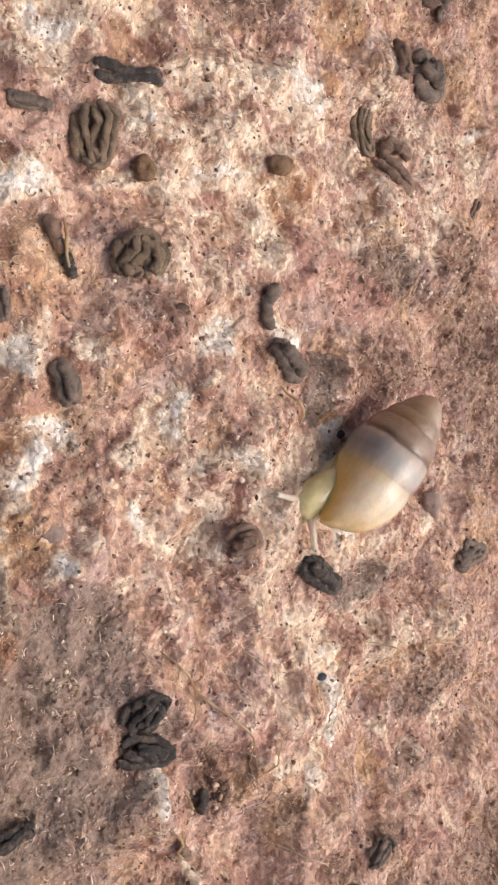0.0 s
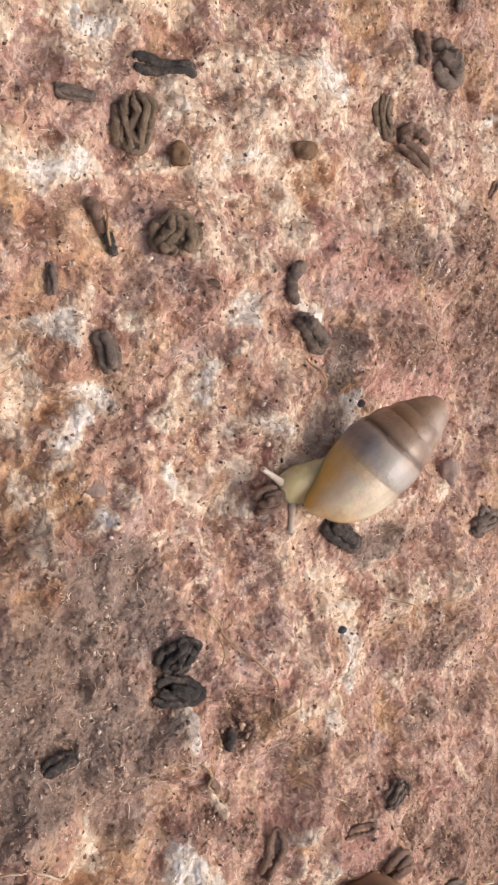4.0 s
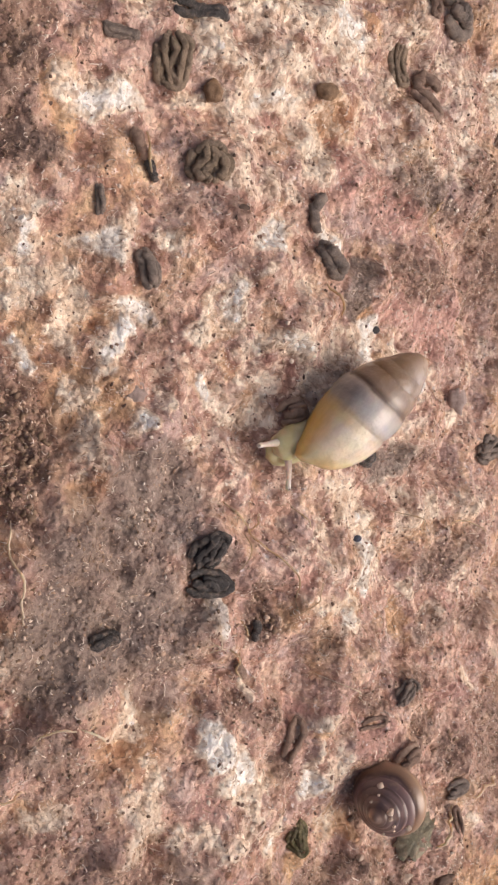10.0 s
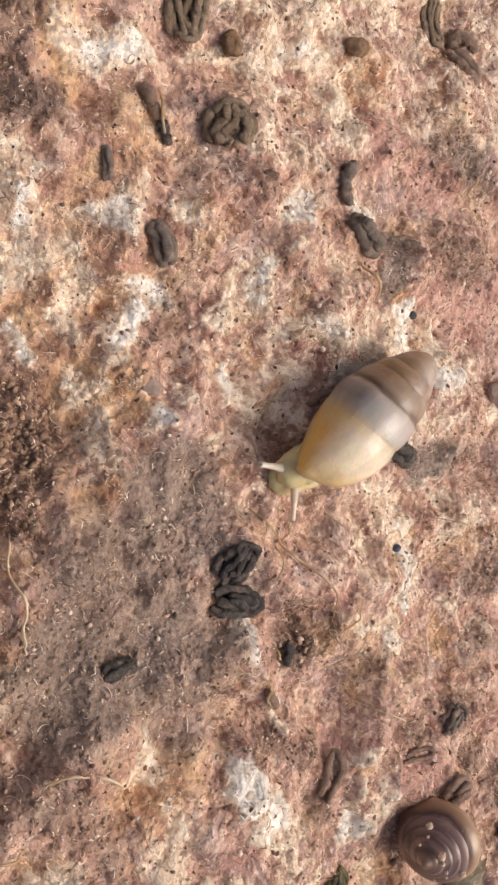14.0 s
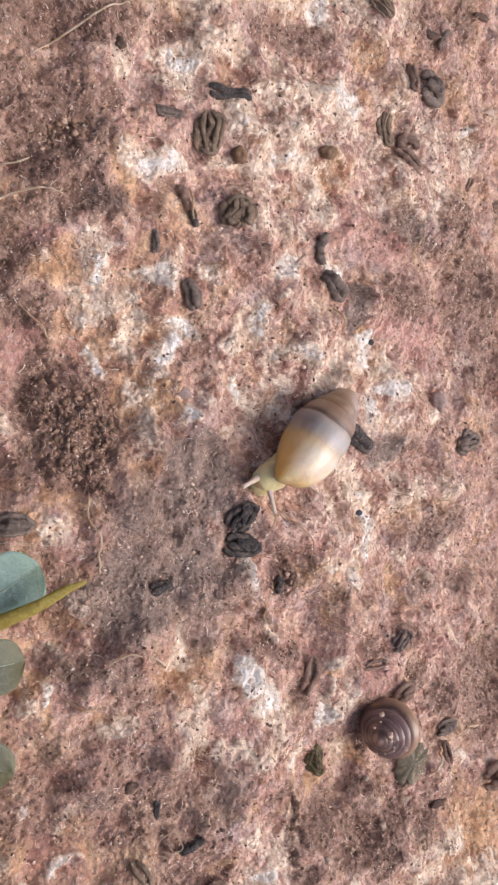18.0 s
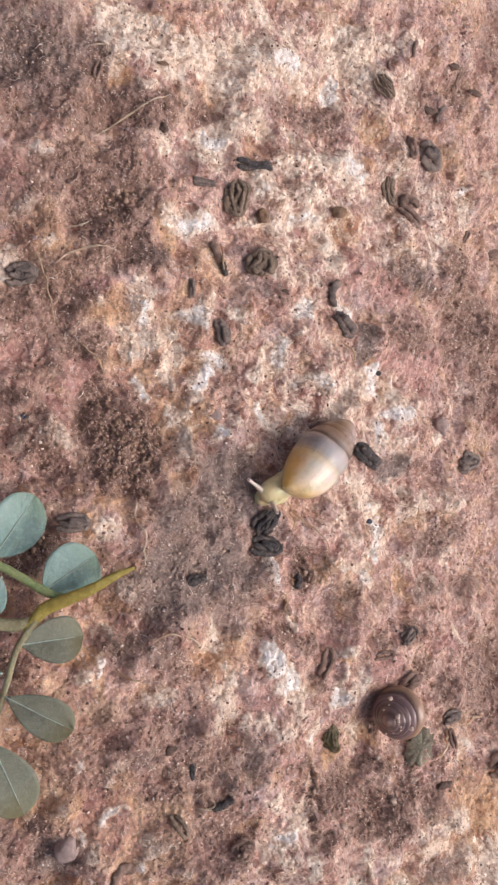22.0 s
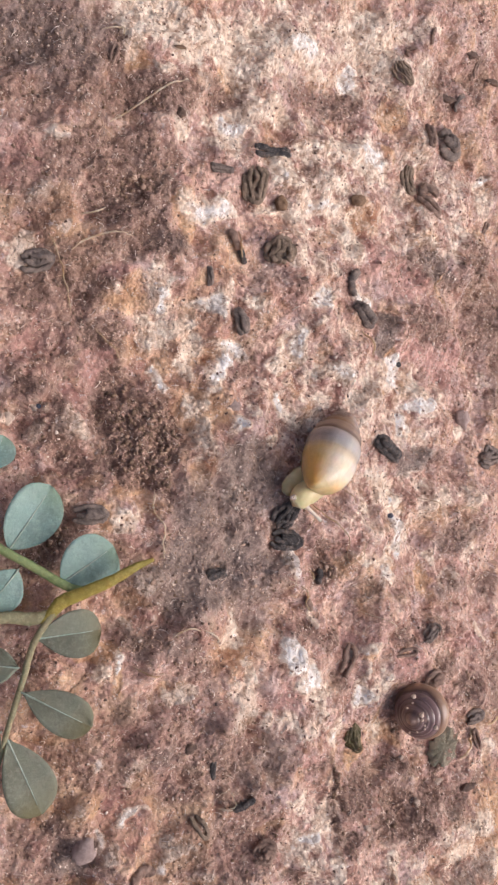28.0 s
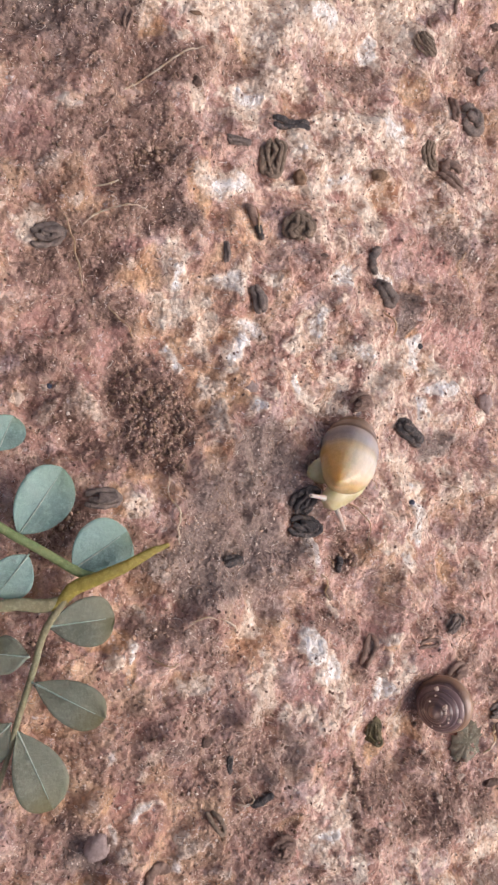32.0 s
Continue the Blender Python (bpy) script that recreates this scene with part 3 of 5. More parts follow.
patch("pale", -4.22, 16.64, 1.53, 1.09, 0.75)
patch("pale", -0.98, 17.39, 1.83, 1.11, 0.75)
patch("pale", 2.26, 16.96, 1.56, 1.62, 1)
patch("pale", -1.24, 14.79, 1.7, 1.29, 0.7)
patch("pale", -6.46, 14.53, 0.95, 1.15, 0.9)
patch("pale", -2.44, 12.59, 2.35, 0.92, 1)
patch("pale", -6.85, 11.7, 1.05, 0.67, 0.9)
patch("pale", -4.72, 13.4, 1.07, 0.89, 0.8)
patch("pale", 0.94, 10.19, 1.64, 1.79, 0.75)
patch("pale", -1.98, 7.47, 1.33, 1.27, 0.7)
patch("pale", -4.66, 8.35, 1.07, 1.33, 0.6)
patch("pale", 1.8, 5.45, 1.4, 0.75, 1)
patch("pale", -2.98, 4.97, 1.09, 0.81, 1)
patch("pale", -8.54, 4.54, 1.01, 0.86, 0.8)
patch("pale", 17.44, 19.01, 0.74, 0.75, 1)
patch("pale", 18.4, 17.21, 1.34, 1.3, 0.6)
patch("pale", 12.28, 12.62, 1.77, 1.53, 0.5)
patch("pale", 10.08, 11.02, 1.45, 0.9, 0.6)
patch("pale", 8.23, 29.32, 1.98, 0.79, 0.6)
patch("pale", 16, 31.53, 1.91, 1.27, 0.5)
patch("pale", 5.65, 14.46, 1.51, 1.77, 0.45)
patch("pale", 7.28, 20.56, 1.28, 1.47, 0.4)
patch("pale", -15.92, -1.96, 0.55, 0.93, 1)
patch("pale", -13.33, -0.12, 0.95, 1.2, 0.8)
patch("pale", -10.63, 0.41, 1.28, 0.65, 1)
patch("pale", -11.13, -1.84, 0.88, 1.46, 1)
patch("pale", -12.95, -3.57, 0.95, 1.02, 0.8)
patch("pale", -12.93, -6.38, 1.04, 1.51, 0.7)
patch("pale", -9.84, -5.38, 0.78, 0.85, 1)
patch("pale", -22.79, -5.85, 1.07, 0.95, 0.9)
patch("pale", -24.82, -6.66, 0.48, 0.79, 0.8)
patch("pale", -24.83, -4.52, 0.32, 0.32, 0.9)
patch("pale", -15.98, 1.4, 1.11, 0.93, 0.8)
patch("pale", -14.94, 1.99, 1.11, 0.84, 0.7)
patch("pale", -17.49, 2.13, 0.81, 0.63, 0.6)
patch("pale", -18.68, -12.46, 0.86, 0.56, 0.8)
patch("pale", -10.59, -10.44, 0.97, 0.42, 0.7)
patch("pale", -26.7, -5.31, 0.31, 0.39, 1)
patch("pale", -17.49, -16.53, 1.04, 0.79, 0.7)
patch("pale", -4.81, 1.16, 0.59, 0.89, 1)
patch("pale", -6.32, 0.1, 1.25, 0.79, 0.8)
patch("pale", -1.25, -0.56, 1.44, 0.9, 0.9)
patch("pale", -3.09, -0.61, 1.08, 0.72, 0.7)
patch("pale", -3.59, 2.55, 0.64, 0.53, 0.7)
patch("pale", 4.45, 0.03, 1.45, 1.33, 1)
patch("pale", -5.66, -3.76, 0.63, 1.16, 0.95)
patch("pale", -3.06, -4.97, 1.64, 0.82, 0.7)
patch("pale", -6.44, -6.9, 0.78, 0.62, 0.8)
patch("pale", 8.34, -2.62, 1.27, 0.73, 1.2)
patch("pale", 6.9, -4.88, 0.75, 0.97, 1.1)
patch("pale", 7.73, -1.31, 1.01, 0.68, 0.8)
patch("pale", -8.36, -3.95, 0.5, 0.65, 0.7)
patch("pale", 16.4, -1.33, 0.99, 0.74, 0.7)
patch("pale", 14.95, -4.9, 0.56, 0.73, 0.9)
patch("pale", 12.07, -10.76, 0.73, 0.9, 0.9)
patch("pale", 4.01, -9.92, 1.55, 1.32, 0.85)
patch("pale", 5.31, -14.54, 0.97, 1.22, 1.05)
patch("pale", 3.72, -16.09, 1.18, 0.65, 0.8)
patch("pale", 3.59, -17.46, 1.06, 0.64, 0.7)
patch("pale", 9.89, -15.67, 0.84, 0.69, 0.9)
patch("pale", -5.41, -16.19, 0.47, 1.04, 0.9)
patch("pale", 9.39, -11, 1.79, 0.78, 0.6)
patch("pale", 1.8, -11.32, 1.04, 0.55, 0.7)
patch("pale", 7.74, -8.92, 1.89, 0.68, 0.5)
patch("pale", 18.46, 0.39, 1.31, 0.85, 0.5)
patch("pale", 1.59, -15.77, 1.03, 0.63, 0.6)
patch("pale", 11.6, -17.72, 1.32, 0.69, 0.6)
patch("pale", 15.71, -10.75, 1.53, 0.81, 0.5)
patch("pale", -0.07, 1.93, 1.13, 0.64, 0.4)
patch("pale", -21.24, -23.15, 0.49, 0.69, 0.8)
patch("pale", -19.75, -22.84, 0.42, 0.58, 0.9)
patch("pale", -15.27, -24.81, 1.12, 0.8, 0.8)
patch("pale", -10.84, -21.24, 1.15, 1.16, 0.8)
patch("pale", -10.07, -26.57, 1.16, 1.64, 0.95)
patch("pale", -9.2, -24.22, 0.69, 1, 0.7)
patch("pale", -10.95, -27.8, 0.95, 0.64, 0.8)
patch("pale", -21.24, -28.84, 0.66, 0.46, 0.8)
patch("pale", -17.89, -29.33, 0.52, 0.47, 0.7)
patch("pale", -17.14, -28.91, 0.43, 0.39, 0.7)
patch("pale", -18.54, -30.47, 0.43, 0.35, 0.8)
patch("pale", -18.16, -33.41, 1.04, 0.43, 0.9)
patch("pale", -20.54, -34.13, 0.42, 0.76, 1)
patch("pale", -16.26, -37.03, 0.45, 0.59, 0.9)
patch("pale", -15.22, -35.94, 1.12, 0.51, 0.8)
patch("pale", -19.79, -35.51, 0.55, 0.57, 0.7)
patch("pale", -21.1, -37.81, 1.25, 0.53, 0.7)
patch("pale", -24.14, -37.1, 0.6, 0.45, 0.7)
patch("pale", -19.11, -20.65, 0.51, 0.47, 0.7)
patch("pale", -17.31, -19.9, 0.52, 0.55, 0.6)
patch("pale", -13.33, -37.83, 0.92, 0.55, 0.6)
patch("pale", -22.58, -31.7, 0.53, 0.46, 0.6)
patch("pale", -5.52, -23.52, 1.23, 1.27, 1.35)
patch("pale", -3.8, -25.3, 1.33, 1.04, 1.25)
patch("pale", -2.65, -26.67, 0.81, 0.61, 0.9)
patch("pale", 1.9, -26.59, 0.86, 0.91, 1)
patch("pale", 1.9, -25.51, 0.57, 0.45, 0.9)
patch("pale", -1.45, -29.56, 1.1, 0.89, 0.9)
patch("pale", -3.72, -27.72, 0.95, 0.77, 0.7)
patch("pale", -7.98, -28.15, 1, 0.84, 0.8)
patch("pale", -5.77, -28.45, 1.03, 0.76, 0.7)
patch("pale", -5.82, -34.09, 0.82, 0.38, 0.8)
patch("pale", -2.82, -35.59, 0.81, 1.07, 0.9)
patch("pale", -3.83, -37.03, 1.06, 0.84, 0.9)
patch("pale", -4.25, -38.26, 0.63, 0.42, 0.8)
patch("pale", -2.48, -39.47, 0.75, 1.01, 0.8)
patch("pale", -2.38, -41.41, 1.19, 0.42, 0.7)
patch("pale", 1.6, -23.52, 1.61, 0.81, 0.6)
patch("pale", 3.56, -26.01, 1.06, 0.82, 0.5)
patch("pale", 3.32, -40.56, 1.05, 0.71, 0.6)
patch("pale", 6.25, -40.75, 1.22, 0.63, 0.6)
patch("pale", 15.39, -40.05, 1.66, 1.17, 0.8)
patch("pale", 12.96, -39.95, 1.34, 0.96, 0.6)
patch("pale", 11.52, -42.11, 1.31, 1.04, 0.6)
patch("pale", 7.37, -42.9, 1.24, 0.64, 0.6)
patch("pale", 15.08, -42.82, 1.38, 0.97, 0.6)
patch("pale", 17.16, -33.77, 0.99, 1.01, 0.8)
patch("pale", -3.38, -20.21, 0.48, 0.62, 0.8)
patch("pale", 16.5, -23.15, 0.7, 0.46, 0.8)
patch("pale", 1.18, -41.23, 0.85, 0.52, 0.6)
patch("pale", -1.7, -34.59, 0.77, 0.95, 0.7)
patch("pale", 3.65, -30.65, 1.31, 1.3, 0.5)
patch("pale", -18.3, 23.55, 2.67, 2.1, 0.8)
# ochre stains
patch("ochre", -19.15, 20.72, 1.33, 0.65, 0.8)
patch("ochre", -26.96, 9.58, 0.59, 0.98, 0.9)
patch("ochre", -17.53, 12.61, 0.81, 1.48, 0.8)
patch("ochre", -14.41, 10.15, 1.22, 1.68, 0.9)
patch("ochre", -23.82, 9.38, 1.31, 1.59, 0.8)
patch("ochre", -18.59, 14.28, 0.53, 0.2, 0.8)
patch("ochre", -19.1, 3.62, 1.75, 1.15, 0.7)
patch("ochre", -10.95, 21.2, 1.01, 0.7, 0.7)
patch("ochre", 4.84, 21.69, 1.13, 1.27, 0.9)
patch("ochre", 4.49, 18.18, 0.93, 0.48, 0.9)
patch("ochre", 2.15, 12.14, 1.79, 1.24, 0.8)
patch("ochre", 8.81, 11.49, 1.68, 0.79, 0.8)
patch("ochre", 18.07, 27.8, 1.5, 1.3, 0.5)
patch("ochre", -12.74, -4.01, 1.9, 2.12, 0.8)
patch("ochre", -18.66, -10.39, 1.08, 0.72, 1)
patch("ochre", -12.79, -8.7, 0.94, 1.25, 0.7)
patch("ochre", -16.47, 1.34, 1.46, 1.18, 0.7)
patch("ochre", -20.2, -12.05, 0.84, 0.79, 0.8)
patch("ochre", -17.13, -15.24, 0.87, 1.11, 0.7)
patch("ochre", -18.64, -18.02, 1.29, 0.79, 0.9)
patch("ochre", -21.58, -10, 0.66, 0.55, 0.8)
patch("ochre", -23.03, -5.87, 1.14, 1.11, 0.7)
patch("ochre", -5.92, 0.13, 1.26, 0.8, 0.8)
patch("ochre", -4.18, -1.51, 0.75, 0.63, 0.7)
patch("ochre", 4.8, 1.93, 0.61, 0.67, 1)
patch("ochre", 4.15, -16.42, 1.18, 0.65, 0.8)
patch("ochre", 9.05, -18.21, 0.89, 1.27, 0.9)
patch("ochre", 6.08, -12.3, 0.98, 0.67, 0.6)
patch("ochre", -21.02, -22.03, 1.65, 0.54, 1)
patch("ochre", -19.6, -23.98, 0.63, 0.77, 0.7)
patch("ochre", -23.54, -26.91, 1.35, 0.53, 0.9)
patch("ochre", -15.55, -24.48, 1.34, 0.79, 0.7)
patch("ochre", -16.62, -32.77, 0.67, 0.79, 0.9)
patch("ochre", -24.07, -32.57, 0.8, 1.13, 0.8)
patch("ochre", -21.32, -37.56, 1.66, 0.76, 0.9)
patch("ochre", -15.26, -36.67, 1.44, 0.71, 0.8)
patch("ochre", -13.47, -38.54, 1.39, 0.79, 0.8)
patch("ochre", -17.28, -30.21, 0.44, 0.78, 0.8)
patch("ochre", -20.78, -31.43, 0.58, 0.77, 0.8)
patch("ochre", -26.22, -36.76, 0.78, 0.89, 0.7)
patch("ochre", -26.27, -17.33, 1.16, 1.15, 0.9)
patch("ochre", 0.96, -31.86, 0.8, 0.45, 0.9)
patch("ochre", 4.09, -30.66, 1.8, 1.12, 0.8)
patch("ochre", 7.57, -42.75, 1.87, 0.82, 0.7)
patch("ochre", 12.08, -41.24, 1.98, 1.04, 0.6)
patch("ochre", 3.01, -40.85, 1.16, 0.61, 0.6)
patch("ochre", 2.26, -24.43, 0.86, 0.63, 0.6)
patch("ochre", -7.89, -35.68, 1, 0.5, 0.7)
patch("ochre", -15.15, 24.33, 3.76, 2.09, 0.5)
patch("ochre", 18.99, -40.6, 7.12, 4.47, 0.7)
# pink stains
patch("pink", -25.14, 8.73, 1.01, 0.87, 0.7)
patch("pink", -26.86, 12.34, 1.18, 1.56, 0.7)
patch("pink", -15.33, 12.65, 1.15, 1.07, 0.9)
patch("pink", -20.32, 4.86, 1.55, 0.81, 0.7)
patch("pink", 2, 19.45, 1.56, 0.85, 0.9)
patch("pink", 3.42, 10.45, 1.69, 2.4, 0.9)
patch("pink", 4.96, 13.04, 1.86, 1.16, 0.7)
patch("pink", 7.72, 7.48, 1.91, 1.28, 0.8)
patch("pink", -2.61, 10.72, 1.11, 0.55, 0.8)
patch("pink", 11.95, 15.15, 1.63, 1.02, 0.5)
patch("pink", -24.51, -0.01, 2.04, 1.13, 0.9)
patch("pink", -20.02, -1.31, 1.31, 0.99, 0.9)
patch("pink", -22.31, -3.56, 0.84, 1.05, 0.8)
patch("pink", -25.35, -6.14, 1.2, 1.11, 0.9)
patch("pink", -22.98, -8.07, 1.41, 0.8, 0.7)
patch("pink", -22.29, -10.01, 1.07, 0.71, 0.9)
patch("pink", -16.3, -0.39, 0.82, 0.76, 0.8)
patch("pink", -11.87, 1.63, 1.44, 0.77, 0.7)
patch("pink", -18.63, -14.04, 1.28, 1.11, 0.8)
patch("pink", -15.23, -12.81, 1.08, 0.81, 0.6)
patch("pink", 10.83, 1.62, 3.3, 1.21, 1.1)
patch("pink", 7.04, 1.7, 1.63, 0.78, 0.9)
patch("pink", -0.73, -1.78, 1.68, 0.73, 0.8)
patch("pink", -3.53, -1.89, 0.97, 1.26, 0.8)
patch("pink", 12.17, -0.23, 1.61, 0.81, 0.7)
patch("pink", 0.43, -14.46, 1.12, 0.9, 0.6)
patch("pink", 13.81, -16.89, 1.35, 1, 0.7)
patch("pink", -18.11, -19.45, 1.29, 0.47, 0.6)
patch("pink", -19.33, -27.3, 1.27, 0.7, 0.7)
patch("pink", -20.07, -29.94, 1.05, 0.92, 0.9)
patch("pink", -18.32, -31.8, 1.73, 1.01, 0.9)
patch("pink", -17.81, -34.59, 1.75, 0.63, 0.8)
patch("pink", -24.84, -34.74, 0.95, 0.75, 0.7)
patch("pink", -14.9, -26.41, 1.35, 0.64, 0.6)
patch("pink", -5.71, -26.66, 1.03, 1.18, 0.7)
patch("pink", 1.55, -22.73, 1.38, 0.63, 0.6)
patch("pink", -4.26, -30.59, 1.05, 0.85, 0.6)
patch("pink", -4.55, -35.35, 1.05, 0.85, 0.7)
patch("pink", -6.37, -37.14, 1.54, 0.75, 0.7)
patch("pink", 14.97, -24.04, 1.79, 1.01, 0.7)
patch("pink", 10.01, -32.54, 0.97, 0.96, 0.7)
patch("pink", 6.22, -25.23, 1.46, 0.83, 0.6)
# white crystals
patch("white", -10.95, 17.58, 0.88, 0.65, 0.9)
patch("white", -4.72, 24.66, 1.71, 1.01, 0.7)
patch("white", 1.38, 24.04, 1.05, 1.2, 1)
patch("white", 2.62, 17.43, 1.05, 0.84, 0.9)
patch("white", -12.28, 10.93, 1.57, 0.54, 0.8)
patch("white", -10.63, 0.41, 1.11, 0.49, 0.9)
patch("white", -11.02, -1.48, 0.68, 1.17, 0.9)
patch("white", -15.83, -1.96, 0.46, 0.79, 0.9)
patch("white", -12.01, 3.95, 0.85, 0.75, 0.9)
patch("white", -15.89, 4.22, 0.45, 0.94, 0.8)
patch("white", -3.01, 4.92, 0.95, 0.68, 0.8)
patch("white", 1.45, 5.3, 1.16, 0.53, 0.8)
patch("white", -2.55, 12.67, 1.68, 0.51, 0.8)
patch("white", 5.17, 0.31, 1.07, 1.2, 0.9)
patch("white", 8.4, -2.62, 1.26, 0.79, 1.2)
patch("white", 6.76, -4.88, 0.62, 0.96, 1.1)
patch("white", -5.66, -3.58, 0.53, 0.78, 0.9)
patch("white", -0.91, -0.55, 1.11, 0.51, 0.8)
patch("white", -9.84, -5.38, 0.55, 0.64, 0.9)
patch("white", 5.24, -14.3, 0.83, 1.17, 0.9)
patch("white", -5.15, -16.21, 0.39, 0.98, 0.9)
patch("white", -5.48, -23.41, 1.16, 1.27, 1.2)
patch("white", -3.77, -25.22, 1.12, 0.86, 1.1)
patch("white", 1.9, -26.59, 0.65, 0.8, 0.9)
patch("white", -20.52, -34.07, 0.31, 0.71, 1)
patch("white", -18.16, -33.41, 0.81, 0.3, 0.8)
patch("white", -19.77, -22.91, 0.31, 0.44, 0.9)
patch("white", -21.24, -28.84, 0.46, 0.29, 0.8)
patch("white", -16.33, -37.1, 0.34, 0.44, 0.9)
patch("white", -3.8, -37.17, 0.8, 0.64, 0.7)
patch("white", -1.71, -29.57, 0.69, 0.55, 0.7)
patch("white", -23.93, 14.4, 0.25, 0.25, 0.8)
patch("white", -4.82, 1.24, 0.4, 0.56, 0.8)
patch("white", 17.44, 19.01, 0.55, 0.54, 1)
# broad tones
patch("pale", -0.61, 25.69, 11.81, 4.24, 0.42)
patch("pale", 0.32, 14.55, 8.74, 5.61, 0.42)
patch("pale", 9.4, 14.85, 7.24, 6.5, 0.42)
patch("pale", 1.71, -3.89, 9.84, 5.52, 0.42)
patch("pale", 7.21, -13.17, 9.38, 5.3, 0.27)
patch("pale", 10.91, -41, 5.87, 3.77, 0.35)
patch("pale", -4.06, -37.63, 3.71, 3.38, 0.42)
patch("soil", -14.53, -28.83, 6.8, 4.37, 0.52)
patch("soil", -25.11, -3.05, 3.96, 4.67, 0.4)
patch("soil", -19.81, -28.28, 5.04, 3.85, 0.52)
patch("soil", -25.51, 10.4, 3.59, 3.9, 0.52)
patch("soil", -23.12, -35.15, 4.49, 3.43, 0.52)
patch("soil", -16.78, -15.96, 7, 3.57, 0.52)
patch("soil", -11.28, -36.58, 5.74, 2.82, 0.52)
patch("ochre", -23.44, -28.05, 4.81, 6.07, 0.42)
patch("ochre", -13.51, -1.89, 4.26, 6.38, 0.42)
patch("ochre", -20.39, -17.49, 5.03, 3.53, 0.42)
patch("ochre", -24.44, 7.63, 3.25, 3.96, 0.42)
patch("ochre", -16.06, -34.13, 4.94, 3.57, 0.42)
patch("soil", 23.53, 34.52, 3.37, 5.33, 0.6)
patch("soil", 25.55, 25.11, 2.13, 3.6, 0.5)
patch("soil", 25.37, 12.56, 2.34, 3.57, 0.62)
patch("soil", 26.66, -6.91, 2.18, 5.36, 0.55)
patch("soil", 26.29, -21.16, 2.5, 4.14, 0.55)
patch("soil", 23.76, -37.02, 1.94, 3.37, 0.5)
patch("pale", 27.23, 5.18, 1.36, 1.82, 0.6)
patch("pale", 19.85, -45, 3.09, 2.67, 0.8)
patch("pale", 27.41, -14.69, 1.02, 1.79, 0.6)
patch("pink", 24.53, -2.3, 2.13, 1.75, 0.7)
patch("soil", -0.26, -4.29, 1.3, 0.9, 0.45)
patch("ochre", -15.79, -16.35, 1.71, 3.33, 0.5)
patch("soil", -15.23, -20.33, 3.19, 3.33, 0.45)
patch("grey", -11.48, -11.92, 3.4, 3.2, 0.72)
patch("grey", -13.22, -16.07, 3, 3.4, 0.72)
patch("grey", -8.90, -18.92, 2.6, 2.2, 0.62)
patch("grey", -15.56, -19.13, 2.6, 2, 0.35)
patch("soil", -14.93, -16.03, 3.5, 2.6, 0.5)
patch("soil", -15.04, -20.72, 3.4, 2.4, 0.4)
patch("ochre", -10.51, -22.28, 2.6, 2.2, 0.6)
patch("soil", -15.27, -6.98, 2.6, 3, 0.5)
patch("ochre", -14.17, -1.63, 2.2, 3, 0.6)
patch("ochre", -12.10, 5.56, 2, 1.6, 0.5)
patch("soil", -22.78, -0.21, 2.8, 2.4, 0.55)
patch("soil", -24.23, -5.70, 2.4, 2.6, 0.6)
patch("soil", -21.68, -10.14, 2.2, 1.8, 0.5)
patch("pale", 5.19, -11.50, 1.5, 2.2, 0.75)
patch("white", 5.56, -14.98, 0.55, 0.9, 0.85)
patch("white", 4.62, -10.80, 0.5, 0.6, 0.7)
patch("white", 3.51, -17.13, 0.6, 0.5, 0.6)
patch("pale", 14.57, -16.25, 1.4, 1.6, 0.5)
patch("soil", -11.54, -11.74, 3, 2.4, 0.5)
patch("soil", -7.38, -16.98, 2.6, 2.2, 0.45)
patch("grey", -8.94, -8.64, 2.6, 1.7, 1)
patch("grey", -6.87, -9.56, 1.6, 1.3, 0.9)
patch("grey", -12.02, -16.54, 2.8, 2.2, 0.9)
patch("grey", -14.93, -17.87, 2.2, 1.8, 0.8)


def cover(kind, x, y):
    """How much of a kind of stain, dirt or painted-in shade lies at a place, 0 to about 1."""
    wx, wy = x + 1.5 * fbm(x, y, 2.2, 4, 2), y + 1.5 * fbm(x, y, 2.2, 4, 4)
    total = np.zeros_like(x)
    for px, py, rx, ry, s in PATCHES[kind]:
        d = ((wx - px) / rx) ** 2 + ((wy - py) / ry) ** 2
        total = np.maximum(total, s * np.exp(-0.5 * d * d))
    return total


def grains(x, y, size, layer):
    """Rounded grains of uneven height packed side by side, 0 to about 1."""
    u, v = x / size, y / size
    iu, iv = np.floor(u).astype(int), np.floor(v).astype(int)
    best, tall = np.full_like(u, 9.0), np.zeros_like(u)
    for du in (-1, 0, 1):
        for dv in (-1, 0, 1):
            cu, cv = (iu + du) % 256, (iv + dv) % 256
            d = (iu + du + LATTICE[layer][cu, cv] - u) ** 2 + (iv + dv + LATTICE[layer + 1][cu, cv] - v) ** 2
            tall = np.where(d < best, LATTICE[layer + 2][cu, cv], tall)
            best = np.minimum(d, best)
    return (0.35 + 0.65 * tall) * np.clip(1 - 1.3 * best, 0, 1)


